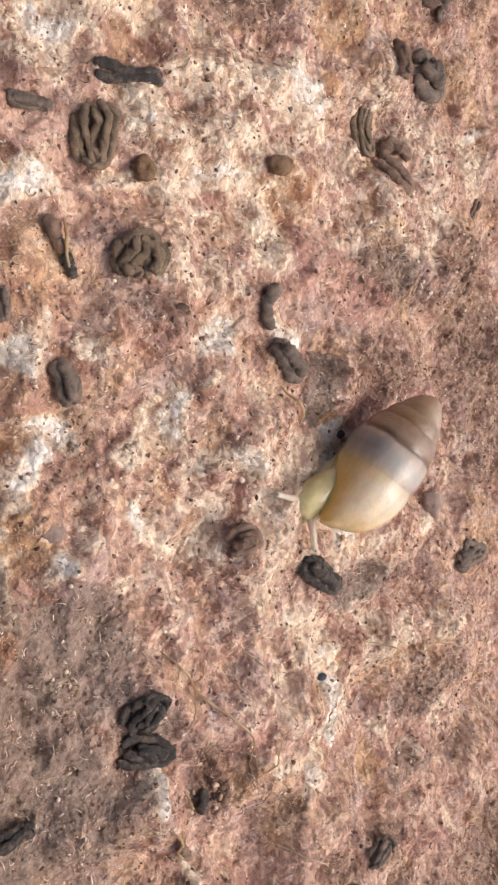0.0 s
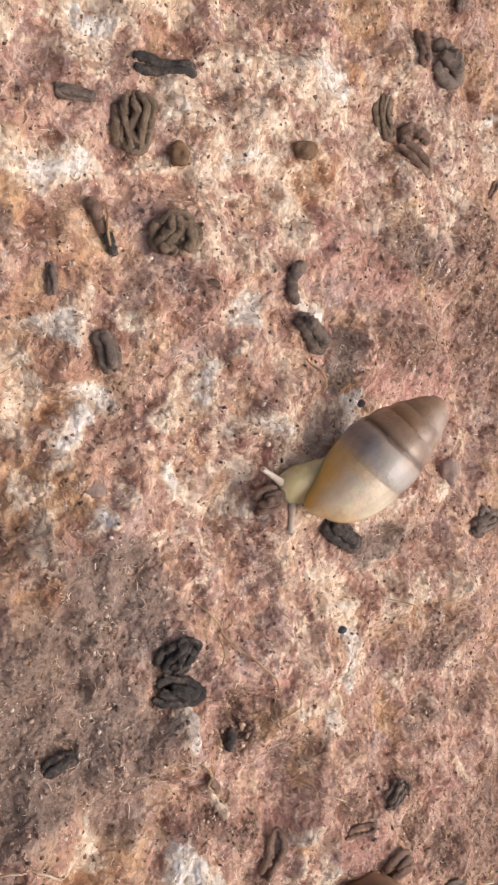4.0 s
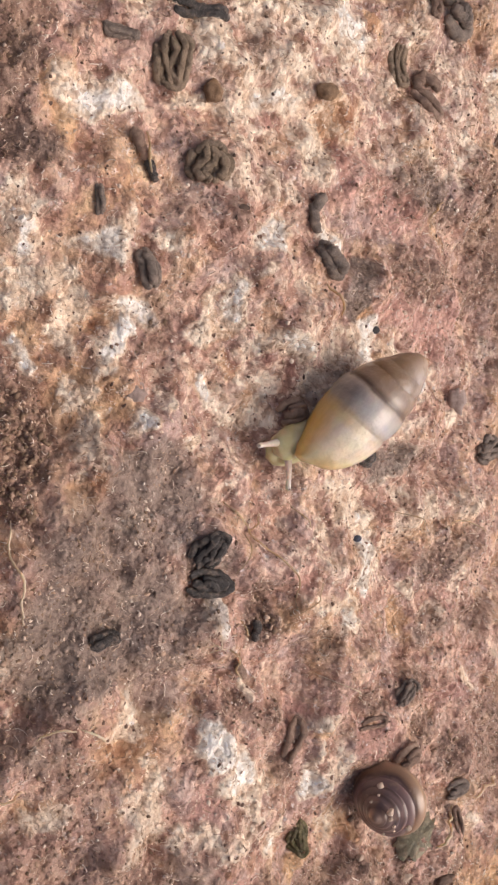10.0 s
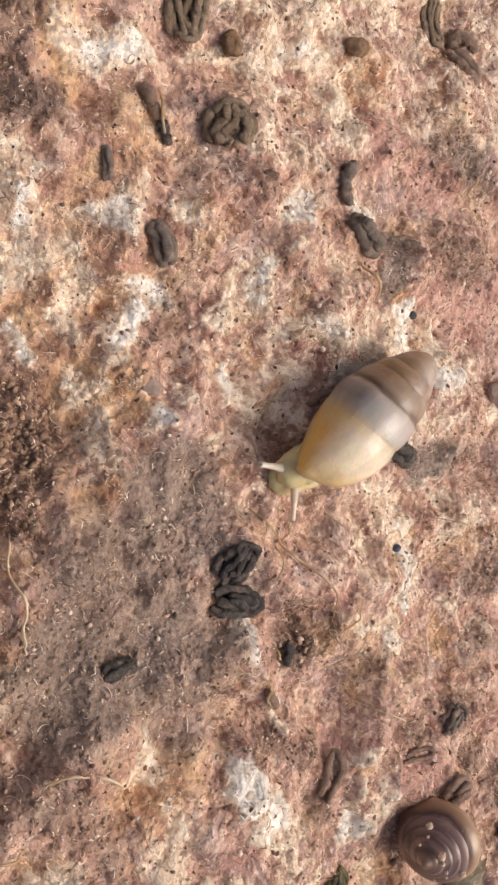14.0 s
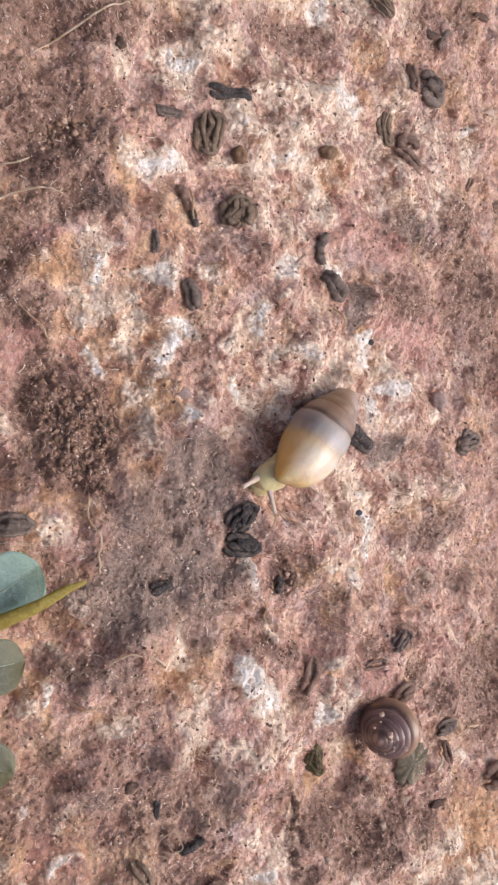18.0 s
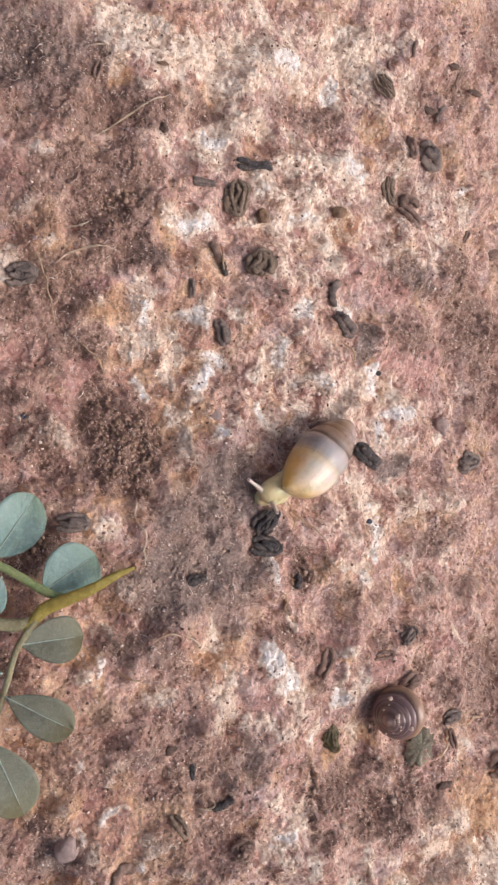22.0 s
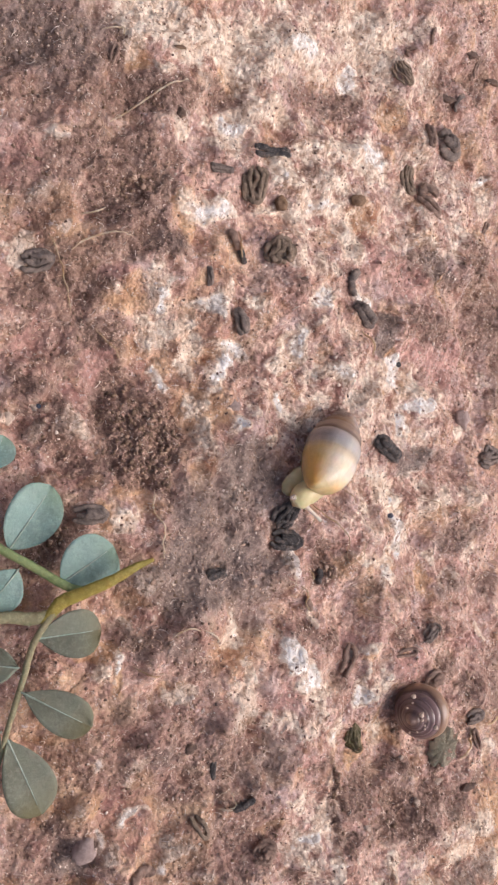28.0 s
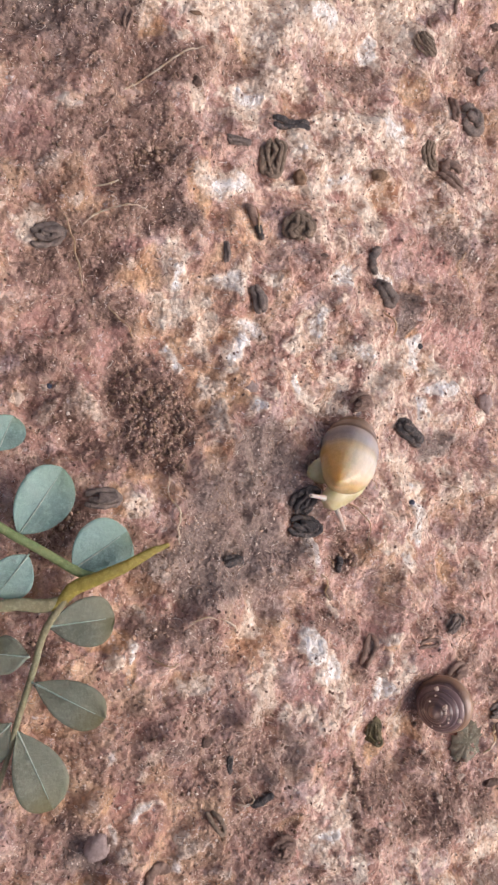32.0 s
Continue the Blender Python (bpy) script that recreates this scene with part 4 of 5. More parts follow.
def ground(x, y):
    """The rock's height; all in millimetres."""
    x, y = np.asarray(x, float), np.asarray(y, float)
    mx, my = x * MM, y * MM
    bend = QUAD[0] + QUAD[1] * mx + QUAD[2] * my + QUAD[3] * mx * mx + QUAD[4] * mx * my + QUAD[5] * my * my
    r = np.hypot(x, y + 5)
    keep = 1 - np.clip((r - 55) / 60, 0, 1) ** 2 * (3 - 2 * np.clip((r - 55) / 60, 0, 1))
    z = np.where(r < 130, bend * 1000, 0) * keep
    for px, py, s, a in SWELLS:
        z = z + a * np.exp(-((x - px) ** 2 + (y - py) ** 2) / (2 * s * s))
    near = 1 / (1 + (r / 400) ** 2)
    z = z + near * (1.4 * fbm(x, y, 5.0, 2, 1) + 1.8 * fbm(x, y, 2.8, 2, 3) + 0.36 * fbm(x, y, 1.1, 3, 6))
    wx, wy = x + 0.9 * fbm(x, y, 1.2, 3, 5), y + 0.9 * fbm(x, y, 1.2, 3, 7)
    z = z + near * (0.24 * grains(wx, wy, 1.15, 0) + 0.17 * grains(wx, wy, 0.5, 3))
    z = z - near * 1.1 * np.clip(fbm(x, y, 1.0, 3, 5) - 0.36, 0, 0.5)
    soil = cover("soil", x, y) * near
    z = z + soil * (0.6 * np.abs(fbm(x, y, 0.7, 3, 2)) - 0.12) + 2.2 * np.clip(soil - 1.0, 0, 1)
    z = z + 0.3 * near * cover("pale", x, y)
    return z


def height(x, y):
    return float(ground(np.array([x]), np.array([y]))[0])


def axis_steps(lo, hi, step):
    """Even steps over the part in view, then ever wider ones out to the horizon."""
    mid = np.arange(lo, hi + step / 2, step)
    out = step * np.cumsum(1.32 ** np.arange(1, 43))
    out = out[out < 3.0e4]
    return np.concatenate([lo - out[::-1], mid, hi + out])


def build_ground():
    xs, ys = axis_steps(-31.0, 29.0, 0.11), axis_steps(-55.0, 43.0, 0.11)
    X, Y = np.meshgrid(xs, ys, indexing="ij")
    x, y = X.ravel(), Y.ravel()
    z = ground(x, y)
    nx, ny = len(xs), len(ys)
    i = np.arange(nx * ny).reshape(nx, ny)
    quads = np.stack([i[:-1, :-1], i[1:, :-1], i[1:, 1:], i[:-1, 1:]], -1).reshape(-1, 4)
    me = bpy.data.meshes.new("ground")
    me.vertices.add(nx * ny)
    me.vertices.foreach_set("co", (np.stack([x, y, z], 1) * MM).ravel())
    me.loops.add(quads.size)
    me.loops.foreach_set("vertex_index", quads.ravel().astype(np.int32))
    me.polygons.add(len(quads))
    me.polygons.foreach_set("loop_start", np.arange(0, quads.size, 4, dtype=np.int32))
    me.update(calc_edges=True)
    me.polygons.foreach_set("use_smooth", np.ones(len(quads), bool))
    for kind in PATCHES:
        me.attributes.new(kind, "FLOAT", "POINT").data.foreach_set("value", cover(kind, x, y).astype(np.float32))
    me.materials.append(ROCK)
    return tagged(new("ground", me), "mottled pinkish brown rock with pale crusts and patches of soil", "rock", kind="structure")


build_ground()


# ---- mesh helpers; sizes in millimetres ----
def link(name, bm, material, parent=None, label="", smooth=True):
    me = bpy.data.meshes.new(name)
    bmesh.ops.scale(bm, vec=(MM, MM, MM), verts=bm.verts)
    bm.to_mesh(me)
    bm.free()
    if smooth:
        me.polygons.foreach_set("use_smooth", np.ones(len(me.polygons), bool))
    me.materials.append(material)
    ob = new(name, me)
    if parent:
        ob.parent = parent
    return tagged(ob, label)


def part(name, bm, material, parent, label=""):
    return link(name, bm, material, parent, label)


def tube(bm, points, radii, sides=10, squash=1.0, lump=0.0):
    """A closed cord along the points, rounded off at both ends."""
    p = [Vector(q) for q in points]
    n = len(p)
    rings, up = [], Vector((0, 0, 1))
    for k in range(n):
        d = (p[min(k + 1, n - 1)] - p[max(k - 1, 0)]).normalized()
        side = d.cross(up)
        if side.length < 1e-4:
            side = d.cross(Vector((1, 0, 0)))
        side.normalize()
        top = side.cross(d)
        ring = []
        for s in range(sides):
            a = 2 * math.pi * s / sides
            q = p[k] + Vector((math.cos(a), math.sin(a), 0.3)) * radii[k]
            r = radii[k] * (1 + lump * (0.8 * noise.noise(q * 2.2) + 0.7 * noise.noise(q * 6.5) + 0.45 * noise.noise(q * 14)))
            ring.append(bm.verts.new(p[k] + side * (math.cos(a) * r) + top * (math.sin(a) * r * squash)))
        rings.append(ring)
    for a, b in zip(rings, rings[1:]):
        for s in range(sides):
            bm.faces.new((a[s], a[(s + 1) % sides], b[(s + 1) % sides], b[s]))
    for ring, end, sign in ((rings[0], p[0], -1), (rings[-1], p[-1], 1)):
        d = (p[1] - p[0] if sign < 0 else p[-1] - p[-2]).normalized() * sign
        tip = bm.verts.new(end + d * radii[0 if sign < 0 else -1] * 0.5)
        for s in range(sides):
            f = (ring[s], ring[(s + 1) % sides], tip)
            bm.faces.new(f if sign > 0 else f[::-1])


def smooth_line(points, count):
    """A smooth line through a few points."""
    p = [Vector(q) for q in points]
    p = [p[0] * 2 - p[1]] + p + [p[-1] * 2 - p[-2]]
    res = []
    for i in range(count):
        f = i / (count - 1) * (len(p) - 3)
        k = min(int(f), len(p) - 4)
        t = f - k
        a, b, c, d = p[k:k + 4]
        res.append(0.5 * (2 * b + (c - a) * t + (2 * a - 5 * b + 4 * c - d) * t * t + (3 * b - a - 3 * c + d) * t ** 3))
    return res


def blob(sx, sy, sz, seed, rough=0.25, level=2):
    bm = bmesh.new()
    bmesh.ops.create_icosphere(bm, subdivisions=level, radius=1.0)
    for v in bm.verts:
        shift = Vector((seed * 3.1, seed, 0.4 * seed))
        k = 1 + rough * (0.8 * noise.noise(v.co * 1.4 + shift) + 0.5 * noise.noise(v.co * 3.0 + shift) + 0.2 * noise.noise(v.co * 6 + shift))
        v.co = Vector((v.co.x * sx * k, v.co.y * sy * k, v.co.z * sz * k))
    return bm


# ---- the crawling snail ----
def shell_mesh(length, radius, profile, sutures, depth, fade, across=84, along=150, slant=0.0, lag=0.0, lip=None, tilt=0.0):
    """A coiled shell along +x, its tip at x = length: a turned outline with a groove that winds along it."""
    us = np.linspace(0, 1, along)
    px, pr = zip(*profile)
    fine = np.interp(np.linspace(0, 1, 1200), px, pr)
    kernel = np.ones(70) / 70
    fine = np.convolve(np.pad(fine, 35, mode="edge"), kernel, "same")[35:-35]
    rs = np.interp(us, np.linspace(0, 1, 1200), fine) * radius
    qx, qr = zip(*(lip or profile))
    lips = np.interp(np.linspace(0, 1, 1200), qx, qr)
    lips = np.interp(us, np.linspace(0, 1, 1200), np.convolve(np.pad(lips, 35, mode="edge"), kernel, "same")[35:-35]) * radius
    knots = [-0.1] + list(sutures) + [1.1]
    turns = np.interp(us, [0.0] + list(sutures) + [1.0], [0.0] + [1.0 + k for k in range(len(sutures))] + [len(sutures) + 1.0])
    bm = bmesh.new()
    layer, around = bm.verts.layers.float.new("along"), bm.verts.layers.float.new("around")
    rings = []
    for u, r1, r2, w in zip(us, rs, lips, turns):
        ring = []
        g = depth * min(1.0, max(0.0, (u - fade[0]) / (fade[1] - fade[0])))
        for s in range(across):
            a = 2 * math.pi * s / across
            r = r1 + (r2 - r1) * (0.5 - 0.5 * math.cos(a))
            c = u - lag * (1 - abs(1 - 2 * s / across)) + 0.5 * lag + tilt * math.sin(a)
            ph = float(np.interp(c, knots, range(len(knots)))) if tilt else w - s / across + 0.25
            bulge = abs(math.sin(math.pi * ph)) ** 0.45
            k = 1 - g * (1 - bulge)
            cut = slant * max(0.0, 1 - u / 0.3) ** 2 * (1 - math.cos(a)) * 0.5
            v = bm.verts.new((u * length + cut, math.cos(a) * r * k, math.sin(a) * r * k))
            v[layer] = c
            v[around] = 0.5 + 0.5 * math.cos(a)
            ring.append(v)
        rings.append(ring)
    for a, b in zip(rings, rings[1:]):
        for s in range(across):
            bm.faces.new((a[s], b[s], b[(s + 1) % across], a[(s + 1) % across]))
    for ring, x, u in ((rings[0], slant * 0.5 - 0.02 * length, 0.0), (rings[-1], 1.008 * length, 1.0)):
        tip = bm.verts.new((x, 0, 0))
        tip[layer], tip[around] = u, 0.5
        for s in range(across):
            f = (ring[s], ring[(s + 1) % across], tip)
            bm.faces.new(f if u == 0 else f[::-1])
    return bm


FEELER_BASE = ((0.05, 0.5, 0.95), (0.2, -0.5, 0.9))


def crawling_snail():
    root = new("snail")
    tagged(root, "small snail with a pointed amber and grey shell crawling on rock", "snail")
    spire = [(0.5, 1.0), (0.58, 0.97), (0.66, 0.9), (0.74, 0.8), (0.82, 0.67), (0.9, 0.52), (0.96, 0.38), (1.0, 0.2)]
    bm = shell_mesh(9.7, 2.26, [(0, 0.2), (0.02, 0.3), (0.06, 0.4), (0.12, 0.52), (0.2, 0.66), (0.3, 0.82), (0.4, 0.94)] + spire, (0.45, 0.66, 0.8, 0.9), 0.065, (0.2, 0.45),
                    slant=0.5, lag=0.19, tilt=0.09, lip=[(0, 0.2), (0.02, 0.36), (0.06, 0.54), (0.12, 0.72), (0.2, 0.88), (0.3, 1.0), (0.4, 1.04)] + spire)
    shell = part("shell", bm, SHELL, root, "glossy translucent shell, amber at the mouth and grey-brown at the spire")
    # foot: a low, long sole under the shell
    bm = bmesh.new()
    spine = smooth_line([(-0.6, 0, 0.4), (1.0, -0.3, 0.6), (2.4, -0.5, 0.6), (3.6, -0.55, 0.45), (4.8, -0.4, 0.2)], 24)
    wide = np.interp(np.linspace(0, 1, 24), [0, 0.1, 0.3, 0.6, 0.85, 1], [0.6, 0.95, 1.15, 1.05, 0.65, 0.15])
    tube(bm, spine, list(wide), 16, 0.55, 0.12)
    foot = part("foot", bm, FLESH, root, "soft amber sole of the foot")
    bm = bmesh.new()
    tube(bm, smooth_line([(3.2, -0.6, 1.1), (2.4, -0.5, 1.15), (1.6, -0.25, 1.1), (0.8, 0, 0.95), (0.1, 0.02, 0.75), (-0.25, 0.02, 0.62)], 26),
         list(np.interp(np.linspace(0, 1, 26), [0, 0.3, 0.55, 0.78, 0.92, 1], [0.8, 0.95, 0.98, 0.86, 0.66, 0.42])), 20, 0.8, 0.1)
    head = part("head", bm, FLESH, root, "pale yellowish head")
    feelers = []
    for base in FEELER_BASE:
        bm = bmesh.new()
        tube(bm, smooth_line([(0.2, 0, -0.1), (-0.5, 0, 0.0), (-1.2, 0, 0.06), (-1.95, 0, 0.05)], 16), list(np.interp(np.linspace(0, 1, 16), [0, 0.3, 0.8, 0.92, 1], [0.3, 0.2, 0.13, 0.16, 0.12])), 12, 1.0, 0.05)
        feeler = part("tentacle", bm, PALE_FLESH, head, "thin translucent tentacle")
        feeler.location = Vector(base) * MM
        eye = part("eye", blob(0.06, 0.06, 0.05, 1, 0.05, 2), EYE, feeler)
        eye.location = Vector((-1.93, 0, 0.16)) * MM
        feelers.append(feeler)
    return root, shell, foot, head, feelers


snail, snail_shell, snail_foot, snail_head, snail_feelers = crawling_snail()


# ---- the round shell ----
def round_shell(x, y):
    root = new("round_snail_shell")
    tagged(root, "round brown coiled snail shell with pale grains stuck on it", "snail shell")
    root.matrix_basis = Matrix.Translation(Vector((x, y, height(x, y) + 1.55)) * MM)
    bm = shell_mesh(3.7, 2.38, [(0, 0.5), (0.1, 0.8), (0.22, 0.97), (0.34, 1.0), (0.46, 0.93), (0.58, 0.78), (0.7, 0.6), (0.82, 0.4), (0.92, 0.22), (1.0, 0.06)], (0.52, 0.63, 0.73, 0.82, 0.89, 0.95), 0.09, (0.2, 0.5), 96, 130)
    axis = Vector((-0.87, -0.1, 0.48)).normalized()
    turn = axis.to_track_quat("X", "Z").to_matrix().to_4x4()
    bmesh.ops.translate(bm, vec=(-1.6, 0, 0), verts=bm.verts)
    bmesh.ops.transform(bm, matrix=turn, verts=bm.verts)
    part("coil", bm, ROUND_SHELL, root, "brown-violet whorls, paler at the rim")
    local = random.Random(5)
    for k in range(22):
        a, b = local.uniform(0, 6.28), local.uniform(0.3, 1.15)
        q = axis.orthogonal().normalized()
        d = (axis * math.cos(b) + (q * math.cos(a) + axis.cross(q) * math.sin(a)) * math.sin(b)).normalized()
        if d.z < 0.15:
            continue
        s = local.choice((0.08, 0.1, 0.12, 0.16, 0.24))
        g = part("grain", blob(s, s * 0.8, s * 0.7, k, 0.3, 2), CRUMB["pale"], root)
        g.location = d * (2.13 + 0.12 * math.sin(b)) * MM
    return root


round_shell(6.6, -28.7)


def scrap(x, y, size_x, size_y, turn):
    """A ragged, curled bit of dead leaf."""
    base = height(x, y)
    bm = bmesh.new()
    rings = []
    for layer in (0.0, -0.08):
        mid = bm.verts.new((0, 0, 0.35 + layer))
        rim = []
        for k in range(40):
            a = 2 * math.pi * k / 40
            r = 1 + 0.3 * noise.noise(Vector((math.cos(a) * 1.1, math.sin(a) * 1.1, 5))) + 0.5 * noise.noise(Vector((math.cos(a) * 6, math.sin(a) * 6, 9)))
            px, py = size_x * r * math.cos(a), size_y * r * math.sin(a)
            rim.append(bm.verts.new((px, py, height(x + px, y + py) - base + 0.3 + 0.15 * math.sin(3 * a) + layer)))
        inner = [bm.verts.new((v.co.x * 0.5, v.co.y * 0.5, 0.5 * v.co.z + 0.2 + 0.2 * noise.noise(v.co * 2))) for v in rim]
        rings.append((mid, inner, rim))
    for (mid, inner, rim), flip in zip(rings, (False, True)):
        for k in range(40):
            j = (k + 1) % 40
            for f in ((mid, inner[k], inner[j]), (inner[k], rim[k], rim[j], inner[j])):
                bm.faces.new(f[::-1] if flip else f)
    for k in range(40):
        j = (k + 1) % 40
        bm.faces.new((rings[0][2][k], rings[1][2][k], rings[1][2][j], rings[0][2][j]))
    ob = link("leaf_scrap", bm, SCRAP)
    ob.matrix_basis = pose(x * MM, y * MM, base * MM, 0, 0, turn)
    return tagged(ob, "withered greenish brown scrap of leaf beside the round shell", "leaf scrap")


scrap(10.57, -32.42, 1.25, 1.75, 0)


# ---- droppings ----
def strand(name, root, points, radius, material, taper=0.6, sides=14):
    n = max(20, len(points) * 9)
    line = smooth_line(points, n)
    radii = [radius * (taper + (1 - taper) * min(1.0, 6 * min(k, n - 1 - k) / (n - 1) + 0.25)) for k in range(n)]
    bm = bmesh.new()
    tube(bm, line, radii, sides, 0.9, 0.42)
    return part(name, bm, material, root)


DROPPING_LABEL = {
    "black": "shiny black dropping lying on the rock", "grey": "dark grey folded dropping on the rock", "olive": "olive-brown dropping of bundled strands",
    "brown": "brown cord-like dropping on the rock", "green": "greenish brown crumbly dropping on the rock",
}


def dropping(style, x, y, length, width, turn, tone):
    length, width = 0.94 * length, 0.9 * width
    root = new("dropping")
    tagged(root, DROPPING_LABEL[tone], "dropping", "droppings on the rock")
    base = height(x, y)
    root.matrix_basis = pose(x * MM, y * MM, base * MM, 0, 0, 0)
    c, s = math.cos(radians(turn)), math.sin(radians(turn))
    local = random.Random(round(x * 131 + y * 17))
    mat = DUNG[tone]

    def lay(points, radius, lift=0.0, taper=0.6):
        """Strand points along and across the dropping, laid on the ground."""
        res = []
        for a, b, *up in points:
            lx, ly = a * c - b * s, a * s + b * c
            g = min(max(height(x + lx, y + ly) - base, -0.6), 1.0)
            res.append((lx, ly, g * 0.85 + radius * 0.7 + lift + (up[0] if up else 0)))
        strand("strand", root, res, radius, mat, taper)

    def wob(k=0.12):
        return local.uniform(-k, k) * width

    h = length / 2
    if style == "single":
        lay([(-h, wob()), (-h * 0.3, wob()), (h * 0.3, wob()), (h, wob())], width * 0.48, 0, 0.45)
    elif style == "pair":
        for o, up in ((-0.24, 0), (0.24, 0), (0.0, 0.3)):
            k = h * (1 if up == 0 else 0.8)
            lay([(-k, o * width * 0.6), (-k * 0.4, o * width + wob(0.06)), (k * 0.4, o * width + wob(0.06)), (k, o * width * 0.6)], width * 0.27, up * width)
    elif style == "bar":
        for o in (-0.2, 0.2):
            lay([(-h, o * width * 1.5), (-h * 0.6, o * width * 1.6), (0, o * width * 0.7), (h * 0.6, o * width * 0.9), (h, o * width * 1.3)], width * 0.3, 0, 0.8)
    elif style == "hairpin":
        r = width * 0.18
        lay([(-h, -width * 0.22), (-h * 0.2, -width * 0.3), (h * 0.7, -width * 0.26), (h, 0.02 * width), (h * 0.7, width * 0.26), (-h * 0.1, width * 0.28), (-h * 0.8, width * 0.12)], r)
    elif style == "crescent":
        r = width * 0.36
        lay([(-h, -width * 0.3), (-h * 0.6, width * 0.25), (0, width * 0.5), (h * 0.6, width * 0.2), (h * 0.95, -width * 0.35)], r, 0, 0.5)
    elif style == "coil":
        r = min(length, width) * 0.17
        lay([(-h * 0.9, -width * 0.3), (-h * 0.2, -width * 0.42), (h * 0.6, -width * 0.34), (h * 0.92, 0), (h * 0.5, width * 0.36), (-h * 0.3, width * 0.4), (-h * 0.85, width * 0.2)], r)
        lay([(-h * 0.75, -width * 0.02), (-h * 0.1, -width * 0.12), (h * 0.5, -width * 0.06), (h * 0.55, width * 0.12), (-h * 0.3, width * 0.2)], r, r * 1.1)
        lay([(h * 0.3, -width * 0.2), (0, width * 0.02), (-h * 0.35, width * 0.05)], r * 0.9, r * 1.7)
    else:
        n = 5
        r = width / n * 0.52
        for k in range(n):
            o = (k - (n - 1) / 2) * width / n
            e = h * local.uniform(0.75, 1.0) * (1 - 0.12 * abs(k - (n - 1) / 2))
            lay([(-e, o * 0.8 + wob(0.06)), (-e * 0.5, o * 1.05 + wob(0.07)), (0, o * 1.05 + wob(0.08)), (e * 0.5, o + wob(0.07)), (e, o * 0.7 + wob(0.06))], r)
        for k in range(n - 2):
            o = (k - (n - 3) / 2) * width / n
            e = h * local.uniform(0.55, 0.9)
            lay([(-e, o * 0.8), (-e * 0.4, o + wob(0.1)), (e * 0.3, o + wob(0.1)), (e, o * 0.6 + wob(0.08))], r * 0.95, r * 1.2)
        lay([(h * 0.6, -width * 0.3), (h * 0.92, -width * 0.12), (h * 0.9, width * 0.16), (h * 0.5, width * 0.3)], r * 0.8, r * 1.2)
    return root


dropping("bar", -7.42, 15.96, 3.55, 0.89, 7.5, "black")
dropping("pair", -11.7, 13.99, 2.07, 0.7, -0.3, "grey")
dropping("bundle", -8.83, 13.21, 2.9, 2.2, -69.92, "olive")
dropping("bundle", -6.76, 8.16, 2.24, 2.68, 89.45, "olive")
dropping("single", -10.42, 8.79, 1.72, 0.73, -59.28, "brown")
dropping("single", -9.74, 7.56, 1.22, 0.58, -53.7, "black")
dropping("pair", -12.77, 5.63, 1.44, 0.59, -80.06, "grey")
dropping("pair", -9.89, 2.57, 2.11, 1.09, -63.38, "grey")
dropping("crescent", 0.57, 6.68, 2.28, 0.96, 76.98, "grey")
dropping("pair", 1.4, 4.05, 2.6, 1.5, -36, "grey")
dropping("pair", 8.59, 20.36, 2.29, 1.01, 83.88, "brown")
dropping("coil", 12.03, 20.7, 2.9, 2.7, -10, "grey")
dropping("bundle", 7.47, 16.74, 2.87, 1.88, -82.83, "olive")
dropping("hairpin", 9.29, 14.67, 2.44, 1.65, -45.15, "brown")
dropping("crescent", 9.54, 15.88, 2, 1.11, 11.09, "brown")
dropping("bundle", -6, -12.25, 2.27, 2.21, 66.26, "black")
dropping("coil", -5.73, -14.18, 2.91, 1.61, -10.44, "black")
dropping("pair", -11.92, -16.5, 2.02, 0.85, 1.25, "black")
dropping("single", -2.6, -17.13, 1.3, 0.6, -78.01, "black")
dropping("single", -3.64, -19.24, 1.47, 0.61, -56.74, "brown")
dropping("hairpin", 0.25, -24.09, 2.6, 1.3, 65, "brown")
dropping("bundle", 8.86, -22.52, 2.2, 1.6, 40, "grey")
dropping("hairpin", 5.9, -23.83, 2.0, 0.9, 5, "brown")
dropping("coil", 8.5, -26.32, 2.1, 1.6, 30, "brown")
dropping("bundle", 1.28, -30.39, 2.73, 1.56, -71.14, "green")
dropping("coil", 15.05, -30.54, 2.0, 1.3, 10, "grey")
dropping("hairpin", 14.38, -32.54, 2.3, 0.9, 80, "brown")
dropping("coil", 21.31, -35.91, 2.57, 2.33, 18.45, "brown")
dropping("pair", 4.35, -6.85, 3.4, 1.5, -30, "black")
dropping("bundle", 18.7, -7.2, 3.3, 2.3, 4, "grey")
dropping("pair", -12.19, -30.74, 1.43, 0.55, -84.16, "black")
dropping("single", -10.2, -33.22, 1.86, 0.65, 16.29, "black")
dropping("hairpin", -13.47, -34.37, 1.96, 1.05, -60.37, "olive")
dropping("coil", -8.55, -36.98, 2.22, 1.28, -2.28, "brown")
dropping("crescent", -17.75, -37.44, 2.25, 1.07, 33.24, "brown")
dropping("hairpin", -20.56, 20.52, 1.47, 0.63, 77.6, "brown")
dropping("coil", -21.57, -11.99, 2.6, 1.38, -0.64, "grey")
dropping("bundle", 23.15, 13.58, 3.09, 1.12, 10.93, "brown")
dropping("coil", -0.9, -4.62, 1.9, 1.4, 20, "brown")
dropping("coil", -25.05, 5.84, 2.4, 1.6, 10, "grey")
dropping("hairpin", 18.24, 14.45, 1.4, 0.7, 60, "brown")
dropping("crescent", 16.48, 9.47, 1.3, 0.6, -30, "brown")
dropping("hairpin", 16.17, 29.05, 1.9, 0.7, 80, "brown")
dropping("crescent", 6.36, 27.2, 1.2, 0.5, 50, "brown")
dropping("crescent", 8.43, 28.92, 1.7, 0.5, 70, "brown")
